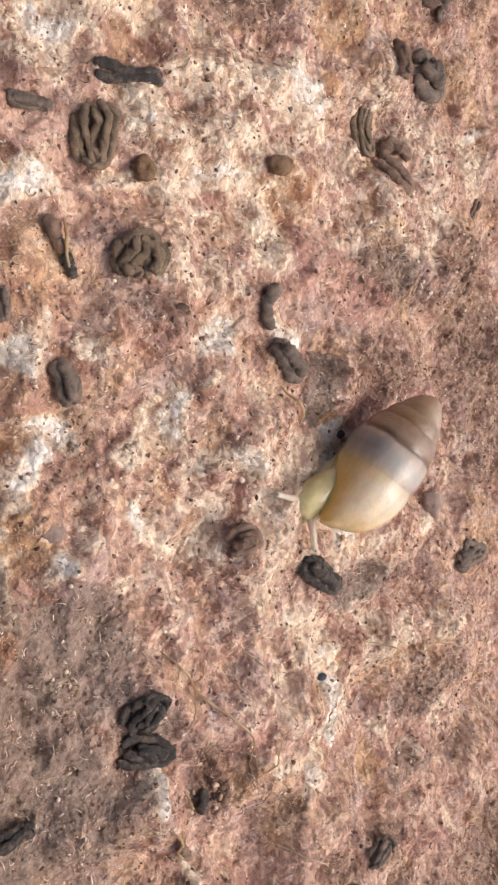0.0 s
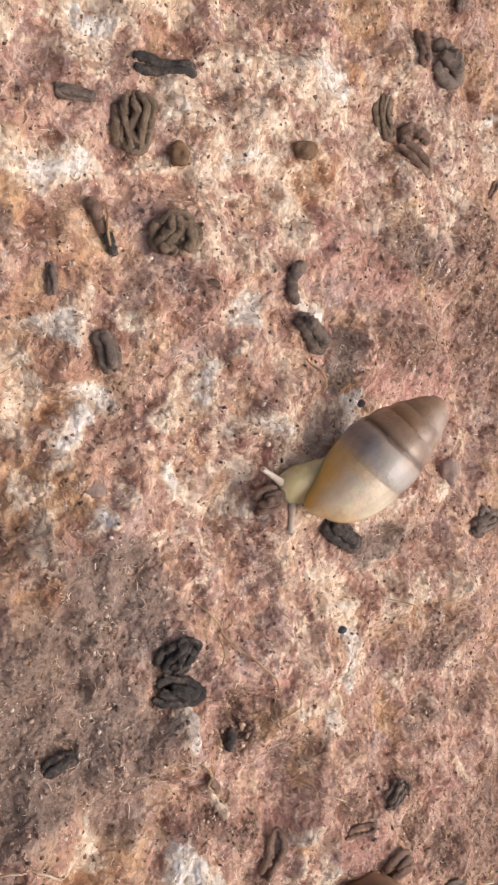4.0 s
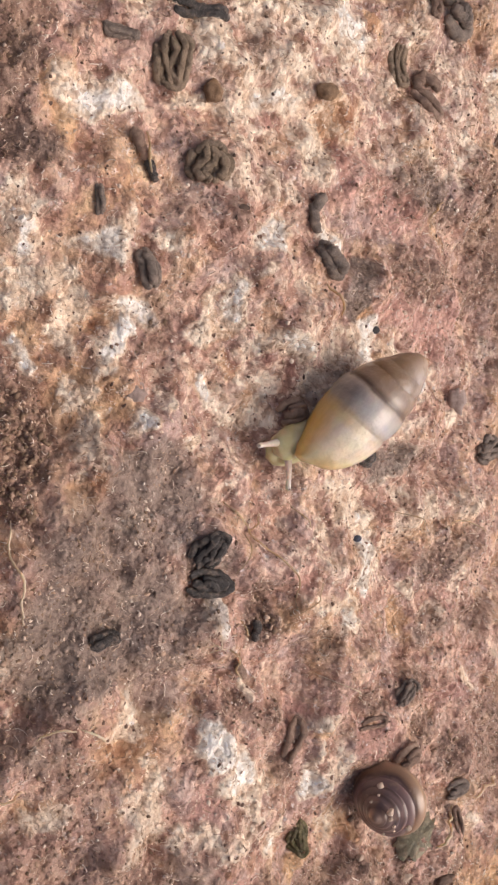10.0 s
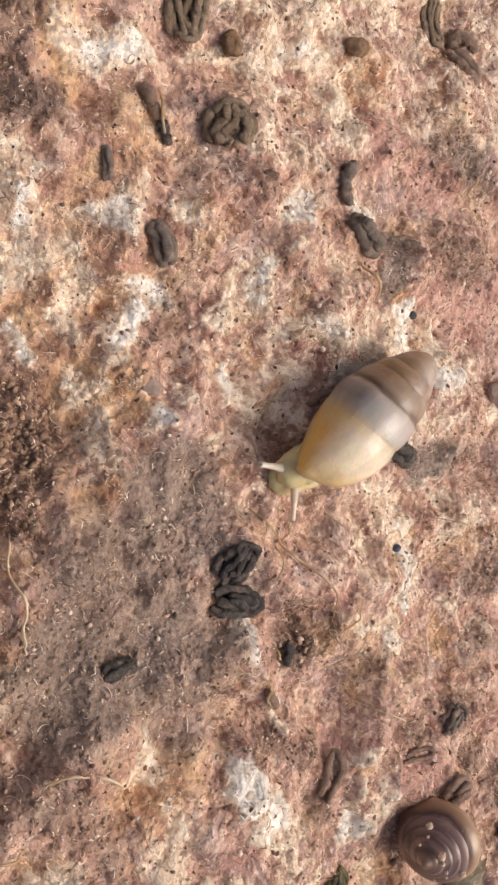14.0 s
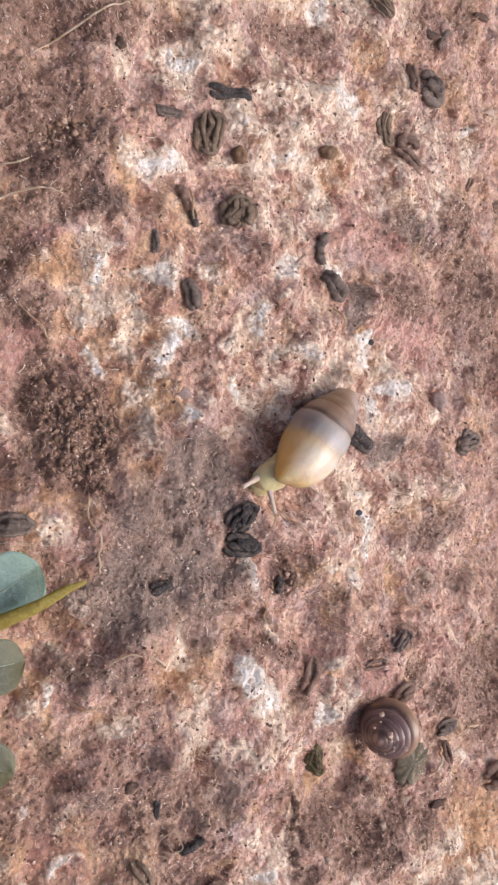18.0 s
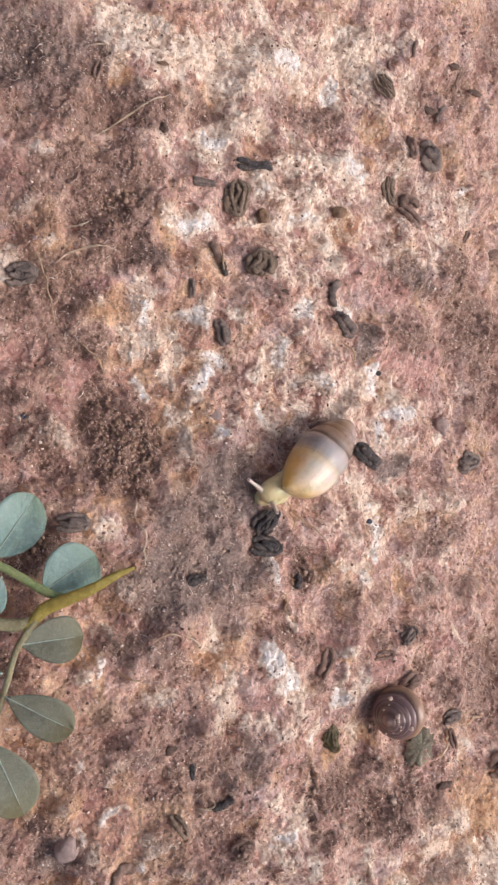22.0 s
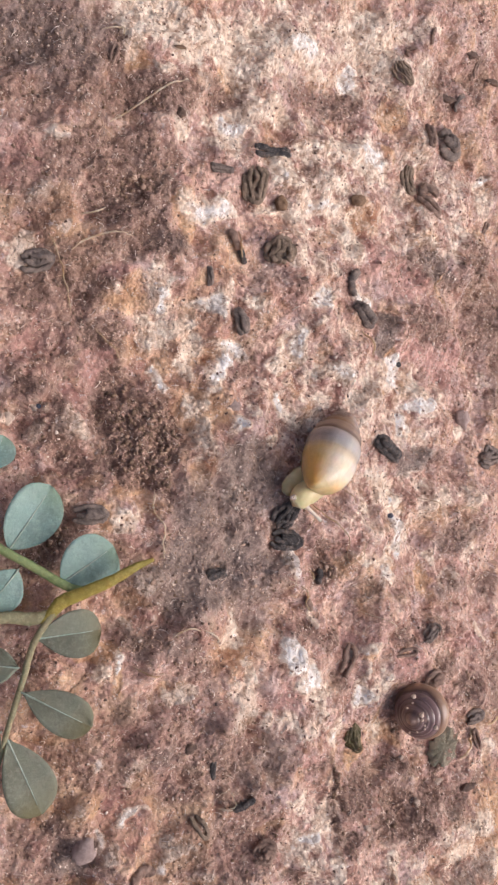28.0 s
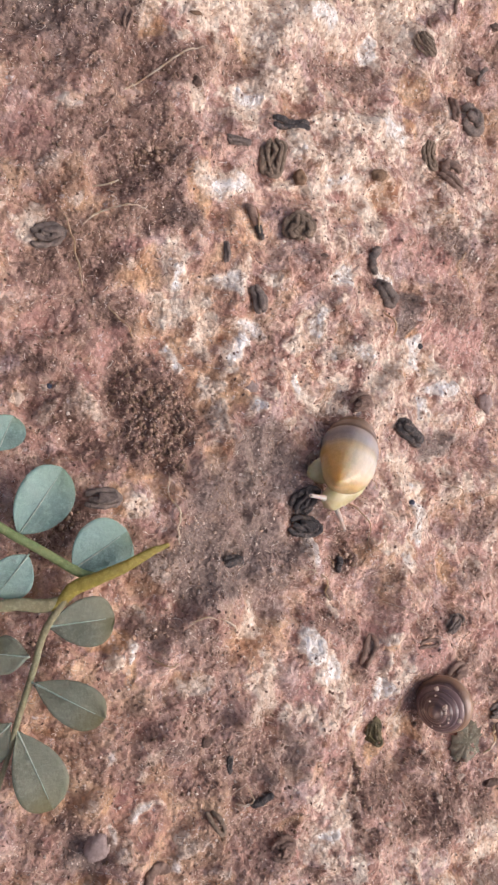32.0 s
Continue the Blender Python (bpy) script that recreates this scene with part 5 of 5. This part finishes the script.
dropping("crescent", 13.56, 24.98, 1.6, 0.6, 70, "grey")
dropping("coil", -8.3, -36.87, 1.9, 1.4, 10, "brown")
dropping("bundle", 5.28, 24.95, 2.6, 1.2, -45, "olive")


# ---- crumbs and pebbles ----
CRUMB_LABEL = {
    "ochre": "ochre crumb of earth on the rock", "brown": "small brown crumb of soil on the rock", "grey": "smooth grey pebble set in the rock",
    "black": "tiny black round seed on the rock", "blue": "tiny dark blue bead-like grain", "pale": "pale chip of stone on the rock",
}


def crumb(x, y, rx, ry, tone):
    ob = link("pebble" if tone in ("grey", "pale") else "crumb", blob(rx, ry, min(rx, ry) * 0.75, (x + 2 * y) % 17, 0.5 if tone not in ("black", "blue") else 0.08, 3), CRUMB[tone])
    ob.matrix_basis = Matrix.Translation(Vector((x, y, height(x, y) + min(rx, ry) * (-0.2 if tone in ("grey", "pale") else 0.35))) * MM)
    return tagged(ob, CRUMB_LABEL[tone], "pebble" if tone in ("grey", "pale") else "crumb", "crumbs on the rock")


crumb(-14.35, -28.8, 0.49, 0.33, "brown")
crumb(10.38, -35.4, 0.59, 0.28, "pale")
crumb(5.73, -32.57, 0.28, 0.23, "pale")
crumb(-21.6, -35.0, 0.8, 0.9, "grey")
crumb(0.9, 13.5, 0.7, 0.48, "ochre")
crumb(-6.22, 12.27, 0.58, 0.63, "ochre")
crumb(15.45, -3.66, 0.72, 1.0, "grey")
crumb(6.16, 0.44, 0.37, 0.25, "black")
crumb(5.26, -12.48, 0.31, 0.22, "blue")
crumb(13.67, -36.33, 0.76, 0.34, "brown")
crumb(22.78, 21.68, 1.12, 0.94, "pale")
crumb(6.03, -30.71, 0.22, 0.19, "brown")
crumb(8.74, 1.7, 0.31, 0.15, "pale")
crumb(-24.64, -4.39, 0.2, 0.2, "blue")
crumb(-5.25, 5.97, 0.31, 0.18, "brown")
crumb(11.93, 24.91, 1.05, 0.35, "brown")
crumb(18.88, 28.5, 0.87, 0.31, "brown")
crumb(14.85, 29.58, 0.66, 0.35, "brown")
crumb(-15.5, 17.2, 0.37, 0.37, "brown")
crumb(-16, 21.6, 0.48, 0.14, "ochre")
crumb(-10.23, -3.77, 0.6, 0.6, "grey")
crumb(-26.65, -5.31, 0.5, 0.5, "pale")
crumb(0.85, -36.96, 0.3, 0.25, "pale")
crumb(7.39, -36.58, 0.35, 0.3, "pale")
crumb(-24.84, -4.44, 0.35, 0.3, "pale")


# ---- loose fibres ----
def fibre(tone, radius, *points):
    radius *= 1.35
    x0, y0 = points[0]
    base = height(x0, y0)
    line = smooth_line([(x, y, 0) for x, y in points], 9 * len(points))
    n = len(line)
    rest = [Vector((p.x - x0, p.y - y0, height(p.x, p.y) - base + radius * 1.4 + 0.4 * math.sin(math.pi * k / (n - 1)))) for k, p in enumerate(line)]
    bm = bmesh.new()
    tube(bm, rest, [radius * (0.5 + 0.5 * math.sin(math.pi * (k + 1) / (n + 1))) for k in range(n)], 6, 1.0, 0.2)
    ob = link("fibre", bm, FIBRE[tone])
    ob.matrix_basis = pose(x0 * MM, y0 * MM, base * MM)
    return tagged(ob, ("pale hair-thin root fibre lying on the rock" if tone == "pale" else "thin tan plant fibre lying on the rock"), "fibre", "fibres on the rock")


fibre("pale", 0.05, (-14.97, 19.65), (-16.99, 18.6), (-18.65, 17.33), (-20.48, 15.97))
fibre("pale", 0.05, (-22.88, 6.61), (-21.92, 7.43), (-20.31, 7.91), (-18.77, 7.86))
fibre("pale", 0.05, (-22.19, 9.34), (-21.2, 9.53), (-20.48, 9.93))
fibre("pale", 0.05, (-16.65, -10.18), (-16.79, -11.84), (-16.35, -13.09), (-16.48, -14.12), (-16.28, -15.15))
fibre("tan", 0.05, (-4.82, -9.69), (-3.51, -10.97), (-3.27, -11.71), (-1.66, -13.04), (-0.64, -14.14), (-0.27, -16.02))
fibre("tan", 0.04, (-2.35, -10.53), (-2.84, -10.95), (-3.28, -11.46))
fibre("tan", 0.03, (-3.5, -11.6), (-3.85, -12.46), (-4.3, -13.65))
fibre("tan", 0.03, (-0.19, -16.19), (0.54, -15.45), (1.19, -14.49))
fibre("pale", 0.03, (-6.43, -17.34), (-5.83, -17.3), (-5.09, -17.78))
fibre("pale", 0.03, (-5.88, -17.89), (-5.61, -17.46), (-5.41, -16.92))
fibre("pale", 0.02, (-6.26, -16.99), (-5.53, -17.53), (-4.81, -17.5))
fibre("tan", 0.04, (-3.56, -16.45), (-3.35, -17.11), (-2.97, -17.42))
fibre("tan", 0.05, (-4.8, -17.72), (-4.24, -18.27), (-3.49, -19.49))
fibre("tan", 0.05, (-24.37, 7.61), (-23.44, 5.68), (-22.77, 4.12), (-22.24, 2.63))
fibre("tan", 0.04, (12.5, -12.23), (14.89, -11.93), (17.82, -12.92))
fibre("tan", 0.07, (1.37, 2.73), (2.05, 1.98), (2.98, 0.97))
fibre("pale", 0.05, (-21.59, 21.96), (-20.4, 22.05), (-19.99, 21.84))
fibre("pale", 0.05, (-15.89, -20.68), (-15, -20.05), (-14.1, -20.28))
fibre("pale", 0.05, (-13.86, -20.22), (-12.93, -20.71), (-12.21, -21.41))
fibre("tan", 0.05, (-18.64, -22.61), (-17.61, -23.17), (-16.35, -23.28))
fibre("tan", 0.05, (-3.8, -18.2), (-4.07, -19.08), (-3.43, -19.8))
fibre("tan", 0.05, (9.75, 7.39), (10.51, 8.26), (11.3, 8.88))
fibre("pale", 0.03, (-12.96, -33.54), (-11.39, -32.11), (-11.06, -33.21), (-12.07, -33.34), (-9.72, -33.72))
fibre("tan", 0.05, (-20.49, 1.47), (-19.23, -0.08), (-18.72, -0.67))
fibre("pale", 0.03, (1.59, -20.18), (4.07, -21.34), (5.33, -22.41))
fibre("tan", 0.06, (-9.92, 9.55), (-10.1, 8.22), (-9.57, 6.96))
fibre("tan", 0.03, (7.74, -10.86), (9.97, -11.4), (11.12, -12.44))
fibre("tan", 0.03, (-0.71, -9.81), (0.18, -10.76), (0.79, -11.47))
fibre("pale", 0.09, (12.26, -33.58), (12.89, -32.72), (14.51, -31.53))
fibre("pale", 0.08, (16.33, -31.37), (18.27, -30.96), (20.25, -31.17))


# ---- the sprig ----
sprig = tagged(new("sprig"), "sprig with small oval blue-green leaflets and an olive pod", "plant")


def leaflet(parent, base, tip, width, tone):
    a, b = Vector(base), Vector(tip)
    d = b - a
    length = d.length
    d.normalize()
    side = Vector((0, 0, 1)).cross(d).normalized()
    up = d.cross(side)
    nu, nv = 22, 12
    bm = bmesh.new()
    along, side_of = bm.verts.layers.float.new("along"), bm.verts.layers.float.new("half")
    sheets = []
    for layer in (0, 1):
        grid = []
        for i in range(nu + 1):
            s = i / nu
            half = 0.5 * width * (1 - abs(2 * s ** (1.55 if tone == "dull" else 1.25) - 1) ** 2.2) ** 0.56 if 0 < i < nu else 0.05 * width
            row = []
            for j in range(nv + 1):
                q = 2 * j / nv - 1
                lift = 0.10 * width * abs(q) ** 1.4 * math.sin(math.pi * s) + 0.04 * length * math.sin(2.6 * s) - (0.09 if layer else 0)
                lift += 0.12 * noise.noise(Vector((s * 3 + base[0], q * 2, base[1])))
                v = bm.verts.new(a + d * (s * length) + side * (q * half) + up * lift)
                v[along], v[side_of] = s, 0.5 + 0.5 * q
                row.append(v)
            grid.append(row)
        sheets.append(grid)
    top, low = sheets
    for i in range(nu):
        for j in range(nv):
            bm.faces.new((top[i][j], top[i + 1][j], top[i + 1][j + 1], top[i][j + 1]))
            bm.faces.new((low[i][j], low[i][j + 1], low[i + 1][j + 1], low[i + 1][j]))
        bm.faces.new((top[i][0], low[i][0], low[i + 1][0], top[i + 1][0]))
        bm.faces.new((top[i][nv], top[i + 1][nv], low[i + 1][nv], low[i][nv]))
    for i, flip in ((0, 1), (nu, 0)):
        for j in range(nv):
            f = (top[i][j], top[i][j + 1], low[i][j + 1], low[i][j])
            bm.faces.new(f if flip == 0 else f[::-1])
    bmesh.ops.recalc_face_normals(bm, faces=bm.faces)
    leaf = part("leaflet", bm, LEAF[tone], parent, "blue-green oval leaflet with a fine bloom" if tone == "blue" else "dull green oval leaflet")
    bm = bmesh.new()
    pts = [a + d * (s * length) + up * (0.04 * length * math.sin(2.6 * s) + 0.02 + 0.12 * noise.noise(Vector((s * 3 + base[0], 0, base[1])))) for s in np.linspace(-0.04, 0.86, 14)]
    tube(bm, pts, list(np.linspace(0.07, 0.02, 14)), 6)
    part("midrib", bm, RIB, leaf)
    return leaf


def stalk(parent, name, tone, *points):
    line = smooth_line([p[:3] for p in points], 10 * len(points))
    radii = np.interp(np.linspace(0, 1, len(line)), np.linspace(0, 1, len(points)), [p[3] for p in points])
    bm = bmesh.new()
    tube(bm, line, list(radii), 12, 0.6 if name in ("pod", "side_stalk") else 1.0, 0.1)
    return part(name, bm, STALK[tone], parent, "olive-yellow flattened young pod" if name == "pod" else "")


leaflet(sprig, (-27.13, -14.17, -0.29), (-24.5, -10.0, 0.21), 3.7, "blue")
leaflet(sprig, (-24.12, -16.42, 1.51), (-20.88, -14.03, 2.41), 4.05, "blue")
leaflet(sprig, (-25.69, -19.98, 1.33), (-21.5, -19.6, 1.91), 3.2, "dull")
leaflet(sprig, (-26.5, -23.45, 1.22), (-22.41, -25.79, 2.74), 2.75, "dull")
leaflet(sprig, (-27.32, -26.49, 0.61), (-25.23, -31.38, 1.18), 3.4, "dull")
leaflet(sprig, (-26.76, -15.58, 0.31), (-28.55, -18.02, -0.3), 2.83, "blue")
leaflet(sprig, (-26.84, -21.8, 1.05), (-28.9, -21.54, 0.14), 2.43, "dull")
leaflet(sprig, (-28.38, -8.87, -1.11), (-27.61, -6.65, -0.47), 2.43, "blue")
leaflet(sprig, (-27.76, -25.98, 0.36), (-29.79, -27.91, -0.26), 2.67, "dull")
stalk(sprig, "stem", "green", (-29.84, -12.56, -0.89, 0.3), (-27.85, -14.11, -0.09, 0.3), (-25.85, -15.33, 0.74, 0.3), (-23.91, -16.62, 1.79, 0.3), (-23, -16.9, 2.47, 0.28))
stalk(sprig, "pod", "olive", (-25.34, -19.06, 1.38, 0.28), (-24.34, -17.68, 1.97, 0.49), (-23.13, -17.01, 2.84, 0.45), (-21.56, -16.21, 3.75, 0.38), (-20.06, -15.32, 4.38, 0.28), (-18.98, -14.85, 4.75, 0.12))
stalk(sprig, "leaf_stalk", "dry", (-24.63, -18.12, 1.72, 0.24), (-25.89, -20.26, 1.28, 0.24), (-26.52, -22.7, 0.99, 0.22), (-27.26, -25.49, 0.62, 0.2), (-27.85, -28.06, 0.26, 0.18), (-28.72, -31.23, -0.13, 0.16))
stalk(sprig, "side_stalk", "dry", (-24.61, -18.35, 1.65, 0.36), (-25.95, -18.68, 1.16, 0.45), (-27.6, -18.57, 0.53, 0.41), (-29.57, -18.85, -0.19, 0.36))

# ---- stuff: crumbs of soil, grit and fuzz ----
def in_view(count, seed):
    """Places strewn over the part of the rock in view."""
    g = np.random.default_rng(seed)
    return g, g.uniform(-30, 27, count), g.uniform(-53, 41, count)


SEED_SHAPE = bmesh.new()
bmesh.ops.create_icosphere(SEED_SHAPE, subdivisions=1, radius=1.0)
SEED_CO = np.array([v.co for v in SEED_SHAPE.verts])
SEED_FACES = np.array([[v.index for v in f.verts] for f in SEED_SHAPE.faces])
SEED_SHAPE.free()


def strew(name, label, x, y, size, material, g, sink, flat=False):
    """Many small rough grains in one mesh."""
    n, k = len(x), len(SEED_CO)
    z = ground(x, y)
    shape = SEED_CO[None] * g.uniform(0.45, 1.45, (n, k, 1)) * g.uniform(0.5, 1.3, (n, 1, 3))
    a = g.uniform(0, 6.28, n)
    c, s = np.cos(a)[:, None], np.sin(a)[:, None]
    px = (shape[..., 0] * c - shape[..., 1] * s) * size[:, None] + x[:, None]
    py = (shape[..., 0] * s + shape[..., 1] * c) * size[:, None] + y[:, None]
    pz = shape[..., 2] * size[:, None] * 0.8 + (z + size * sink)[:, None]
    co = np.stack([px, py, pz], -1).reshape(-1, 3) * MM
    faces = (SEED_FACES[None] + (np.arange(n) * k)[:, None, None]).reshape(-1, 3)
    me = bpy.data.meshes.new(name)
    me.vertices.add(len(co))
    me.vertices.foreach_set("co", co.ravel())
    me.loops.add(faces.size)
    me.loops.foreach_set("vertex_index", faces.ravel().astype(np.int32))
    me.polygons.add(len(faces))
    me.polygons.foreach_set("loop_start", np.arange(0, faces.size, 3, dtype=np.int32))
    me.update(calc_edges=True)
    me.materials.append(material)
    return tagged(new(name, me), label, name.replace("_", " "), kind="stuff")


g, x, y = in_view(60000, 11)
keep = cover("soil", x, y) * g.uniform(0.3, 1.2, len(x)) > 0.36
x, y = x[keep][:14000], y[keep][:14000]
strew("soil_crumbs", "fine brown crumbs of soil on the rock", x, y, 0.04 + 0.11 * g.random(len(x)) ** 4, SOIL_CRUMB, g, 0.1)
g, x, y = in_view(60000, 15)
keep = cover("soil", x, y) > 0.98
x, y = x[keep][:5000], y[keep][:5000]
strew("soil_clods", "brown clods of crumbly earth heaped on the rock", x, y, 0.08 + 0.15 * g.random(len(x)) ** 2, SOIL_CRUMB, g, 0.45)
g, x, y = in_view(36000, 12)
strew("grit", "fine pale and brown grit on the rock", x, y, 0.025 + 0.11 * g.random(len(x)) ** 4, GRIT, g, 0.0)


def fuzz(count, seed):
    """Hair-fine fibres lying all over the rock, three-sided and curved."""
    g, x, y = in_view(count, seed)
    length, turn, bend = 0.15 + 0.6 * g.random(count) ** 3, g.uniform(0, 6.28, count), g.uniform(-6.0, 6.0, count)
    steps = 6
    pts = []
    cx, cy, a = x.copy(), y.copy(), turn.copy()
    for k in range(steps):
        lift = 0.03 + 0.16 * np.sin(np.pi * k / (steps - 1)) * g.random(count)
        pts.append(np.stack([cx, cy, ground(cx, cy) + lift], -1))
        cx, cy, a = cx + np.cos(a) * length / steps, cy + np.sin(a) * length / steps, a + bend / steps
    pts = np.stack(pts, 1)
    r = g.uniform(0.012, 0.032, count)
    side = np.stack([-np.sin(turn), np.cos(turn), 0 * turn], -1)
    up = np.array([0, 0, 1.0])
    ring = [pts + (side * math.cos(q) + up * math.sin(q))[:, None] * r[:, None, None] for q in (0.5, 2.6, 4.7)]
    co = np.stack(ring, 2).reshape(-1, 3) * MM
    faces = []
    for k in range(steps - 1):
        for s in range(3):
            faces.append((3 * k + s, 3 * k + (s + 1) % 3, 3 * k + 3 + (s + 1) % 3, 3 * k + 3 + s))
    faces = (np.array(faces)[None] + (np.arange(count) * 3 * steps)[:, None, None]).reshape(-1, 4)
    me = bpy.data.meshes.new("fuzz")
    me.vertices.add(len(co))
    me.vertices.foreach_set("co", co.ravel())
    me.loops.add(faces.size)
    me.loops.foreach_set("vertex_index", faces.ravel().astype(np.int32))
    me.polygons.add(len(faces))
    me.polygons.foreach_set("loop_start", np.arange(0, faces.size, 4, dtype=np.int32))
    me.update(calc_edges=True)
    me.materials.append(FUZZ)
    return tagged(new("fuzz", me), "hair-fine tan fibres scattered over the rock", "fuzz", kind="stuff")


fuzz(26000, 13)

# ---- what moves ----
# seconds, place of the head on the rock, turn
SNAIL = [
    (0, 2.77, -3.27, -0.04, 41.61),
    (1.5, 1.87, -3.75, 0.03, 38.44),
    (5, -0.12, -4.62, 0.13, 31.78),
    (6, 0.05, -5.13, 0.11, 32.34),
    (9, -1.28, -6.49, 0.15, 34.69),
    (13, -2.55, -7.75, 0.19, 32.73),
    (14.5, -3.6, -8.35, 0.21, 38.02),
    (16.5, -4.07, -9.14, 0.22, 38.71),
    (18, -4.57, -9.87, 0.23, 41.92),
    (19, -4.86, -10.13, 0.24, 40.14),
    (20, -5.23, -10.21, 0.24, 43.49),
    (22, -6.21, -10.2, 0.25, 39.24),
    (23, -6.34, -10.27, 0.25, 42.86),
    (25, -6.21, -10.43, 0.25, 40.26),
    (27.5, -5.18, -11.14, 0.26, 47.95),
    (28, -5.12, -11.23, 0.26, 48.76),
    (30, -3.8, -12.01, 0.26, 45.51),
    (32, -4.0, -12.45, 0.26, 46.21),
]
# seconds, place of the shell's mouth seen from the head, dip and turn of the spire
SHELL_TILT = [
    (0, -0.06, -1.2, 1.93, -0.1, 0),
    (1.5, -0.2, -1.25, 1.96, -3.6, 2),
    (5, 0.06, -1.35, 2.03, -11.0, 6),
    (6, 0.08, -0.95, 2.06, -9.0, 4.5),
    (9, 0.08, -0.7, 2.09, -9.0, 3.5),
    (12, -0.3, -0.55, 2.13, -4.3, 3.5),
    (14, -0.05, 0.05, 2.24, -2.0, 1),
    (17, 0.1, 0.0, 2.59, 8.5, -2.0),
    (20, 0.45, -0.17, 3.15, 11.5, -1.0),
    (22, 0.58, 0.04, 3.3, 14.0, -3.4),
    (24, 0.58, 0.11, 3.5, 19.0, -4.6),
    (28, 0.5, 0.95, 3.85, 28.0, -5.0),
    (31, 0.15, 1.6, 3.9, 36.0, -3.0),
    (32, 0.05, 1.7, 3.9, 36.0, -3.0),
]
# seconds, place of the foot, which swings out from under the shell at the end
FOOT = [(0, 0, 0, 0, 0), (23, 0, 0, 0, 0), (25.5, 0.2, 0.4, 0.1, -6), (28, 0.6, 1.3, 0.25, -14), (30, 1.0, 2.4, 0.3, -22), (32, 1.0, 2.5, 0.3, -22)]
# seconds, lift of the head off the rock
HEAD = [
    (0, -0.1, 0.12, 0.2),
    (1.5, -0.1, 0.11, 0.2),
    (5, -0.12, 0.07, 0.2),
    (6, -0.12, 0.07, 0.21),
    (9, -0.12, 0.1, 0.22),
    (13, -0.13, 0.11, 0.23),
    (14.5, -0.15, 0.15, 0.3),
    (16.5, -0.19, 0.19, 0.39),
    (18, -0.22, 0.25, 0.48),
    (19, -0.26, 0.27, 0.56),
    (20, -0.29, 0.28, 0.63),
    (22, -0.38, 0.34, 0.81),
    (23, -0.39, 0.39, 0.85),
    (25, -0.46, 0.41, 0.94),
    (27.5, -0.45, 0.53, 1.06),
    (28, -0.45, 0.55, 1.08),
    (30, -0.52, 0.57, 1.14),
    (32, -0.55, 0.62, 1.18),
]
# seconds, turn and lift of each tentacle
FEELER_A = [
    (0, -54, 14), (1.5, -69, 14), (5, -50, 12), (6, -38, 10), (8, -25, 14), (9, -30, 18), (13, -30, 18), (14.5, -50, 16), (16.5, -40, 20), (18, -23, 16), (20, -50, 16),
    (22, -68, 12), (23, -60, 16), (24, -46, 14), (25.5, -45, 30), (27.5, -50, 48), (30, -50, 48), (31, -52, 30), (32, -53, 16),
]
FEELER_B = [
    (0, 48, 10), (1.5, 32, 12), (5, 46, 12), (6, 46, 10), (8, 49, 8), (9, 50, 8), (13, 46, 8), (14.5, 40, 8), (16.5, 50, 10), (18, 57, 10), (20, 45, 30),
    (22, 25, 55), (23, 30, 55), (24, 40, 50), (25.5, 60, 30), (27.5, 88, 8), (28, 90, 5), (30, 56, 4), (32, 61, 10),
]


def motions():
    walk(snail, [(t, pose(x * MM, y * MM, z * MM, 0, 0, yaw)) for t, x, y, z, yaw in SNAIL])
    walk(snail_shell, [(t, pose(x * MM, y * MM, z * MM, 0, dip, turn)) for t, x, y, z, dip, turn in SHELL_TILT])
    walk(snail_foot, [(t, pose(x * MM, y * MM, z * MM, 0, 0, yaw)) for t, x, y, z, yaw in FOOT])
    walk(snail_head, [(t, pose(x * MM, y * MM, z * MM)) for t, x, y, z in HEAD])
    for feeler, (x, y, z), rows in zip(snail_feelers, FEELER_BASE, (FEELER_A, FEELER_B)):
        walk(feeler, [(t, pose(x * MM, y * MM, z * MM, 0, lift, turn)) for t, turn, lift in rows])


motions()
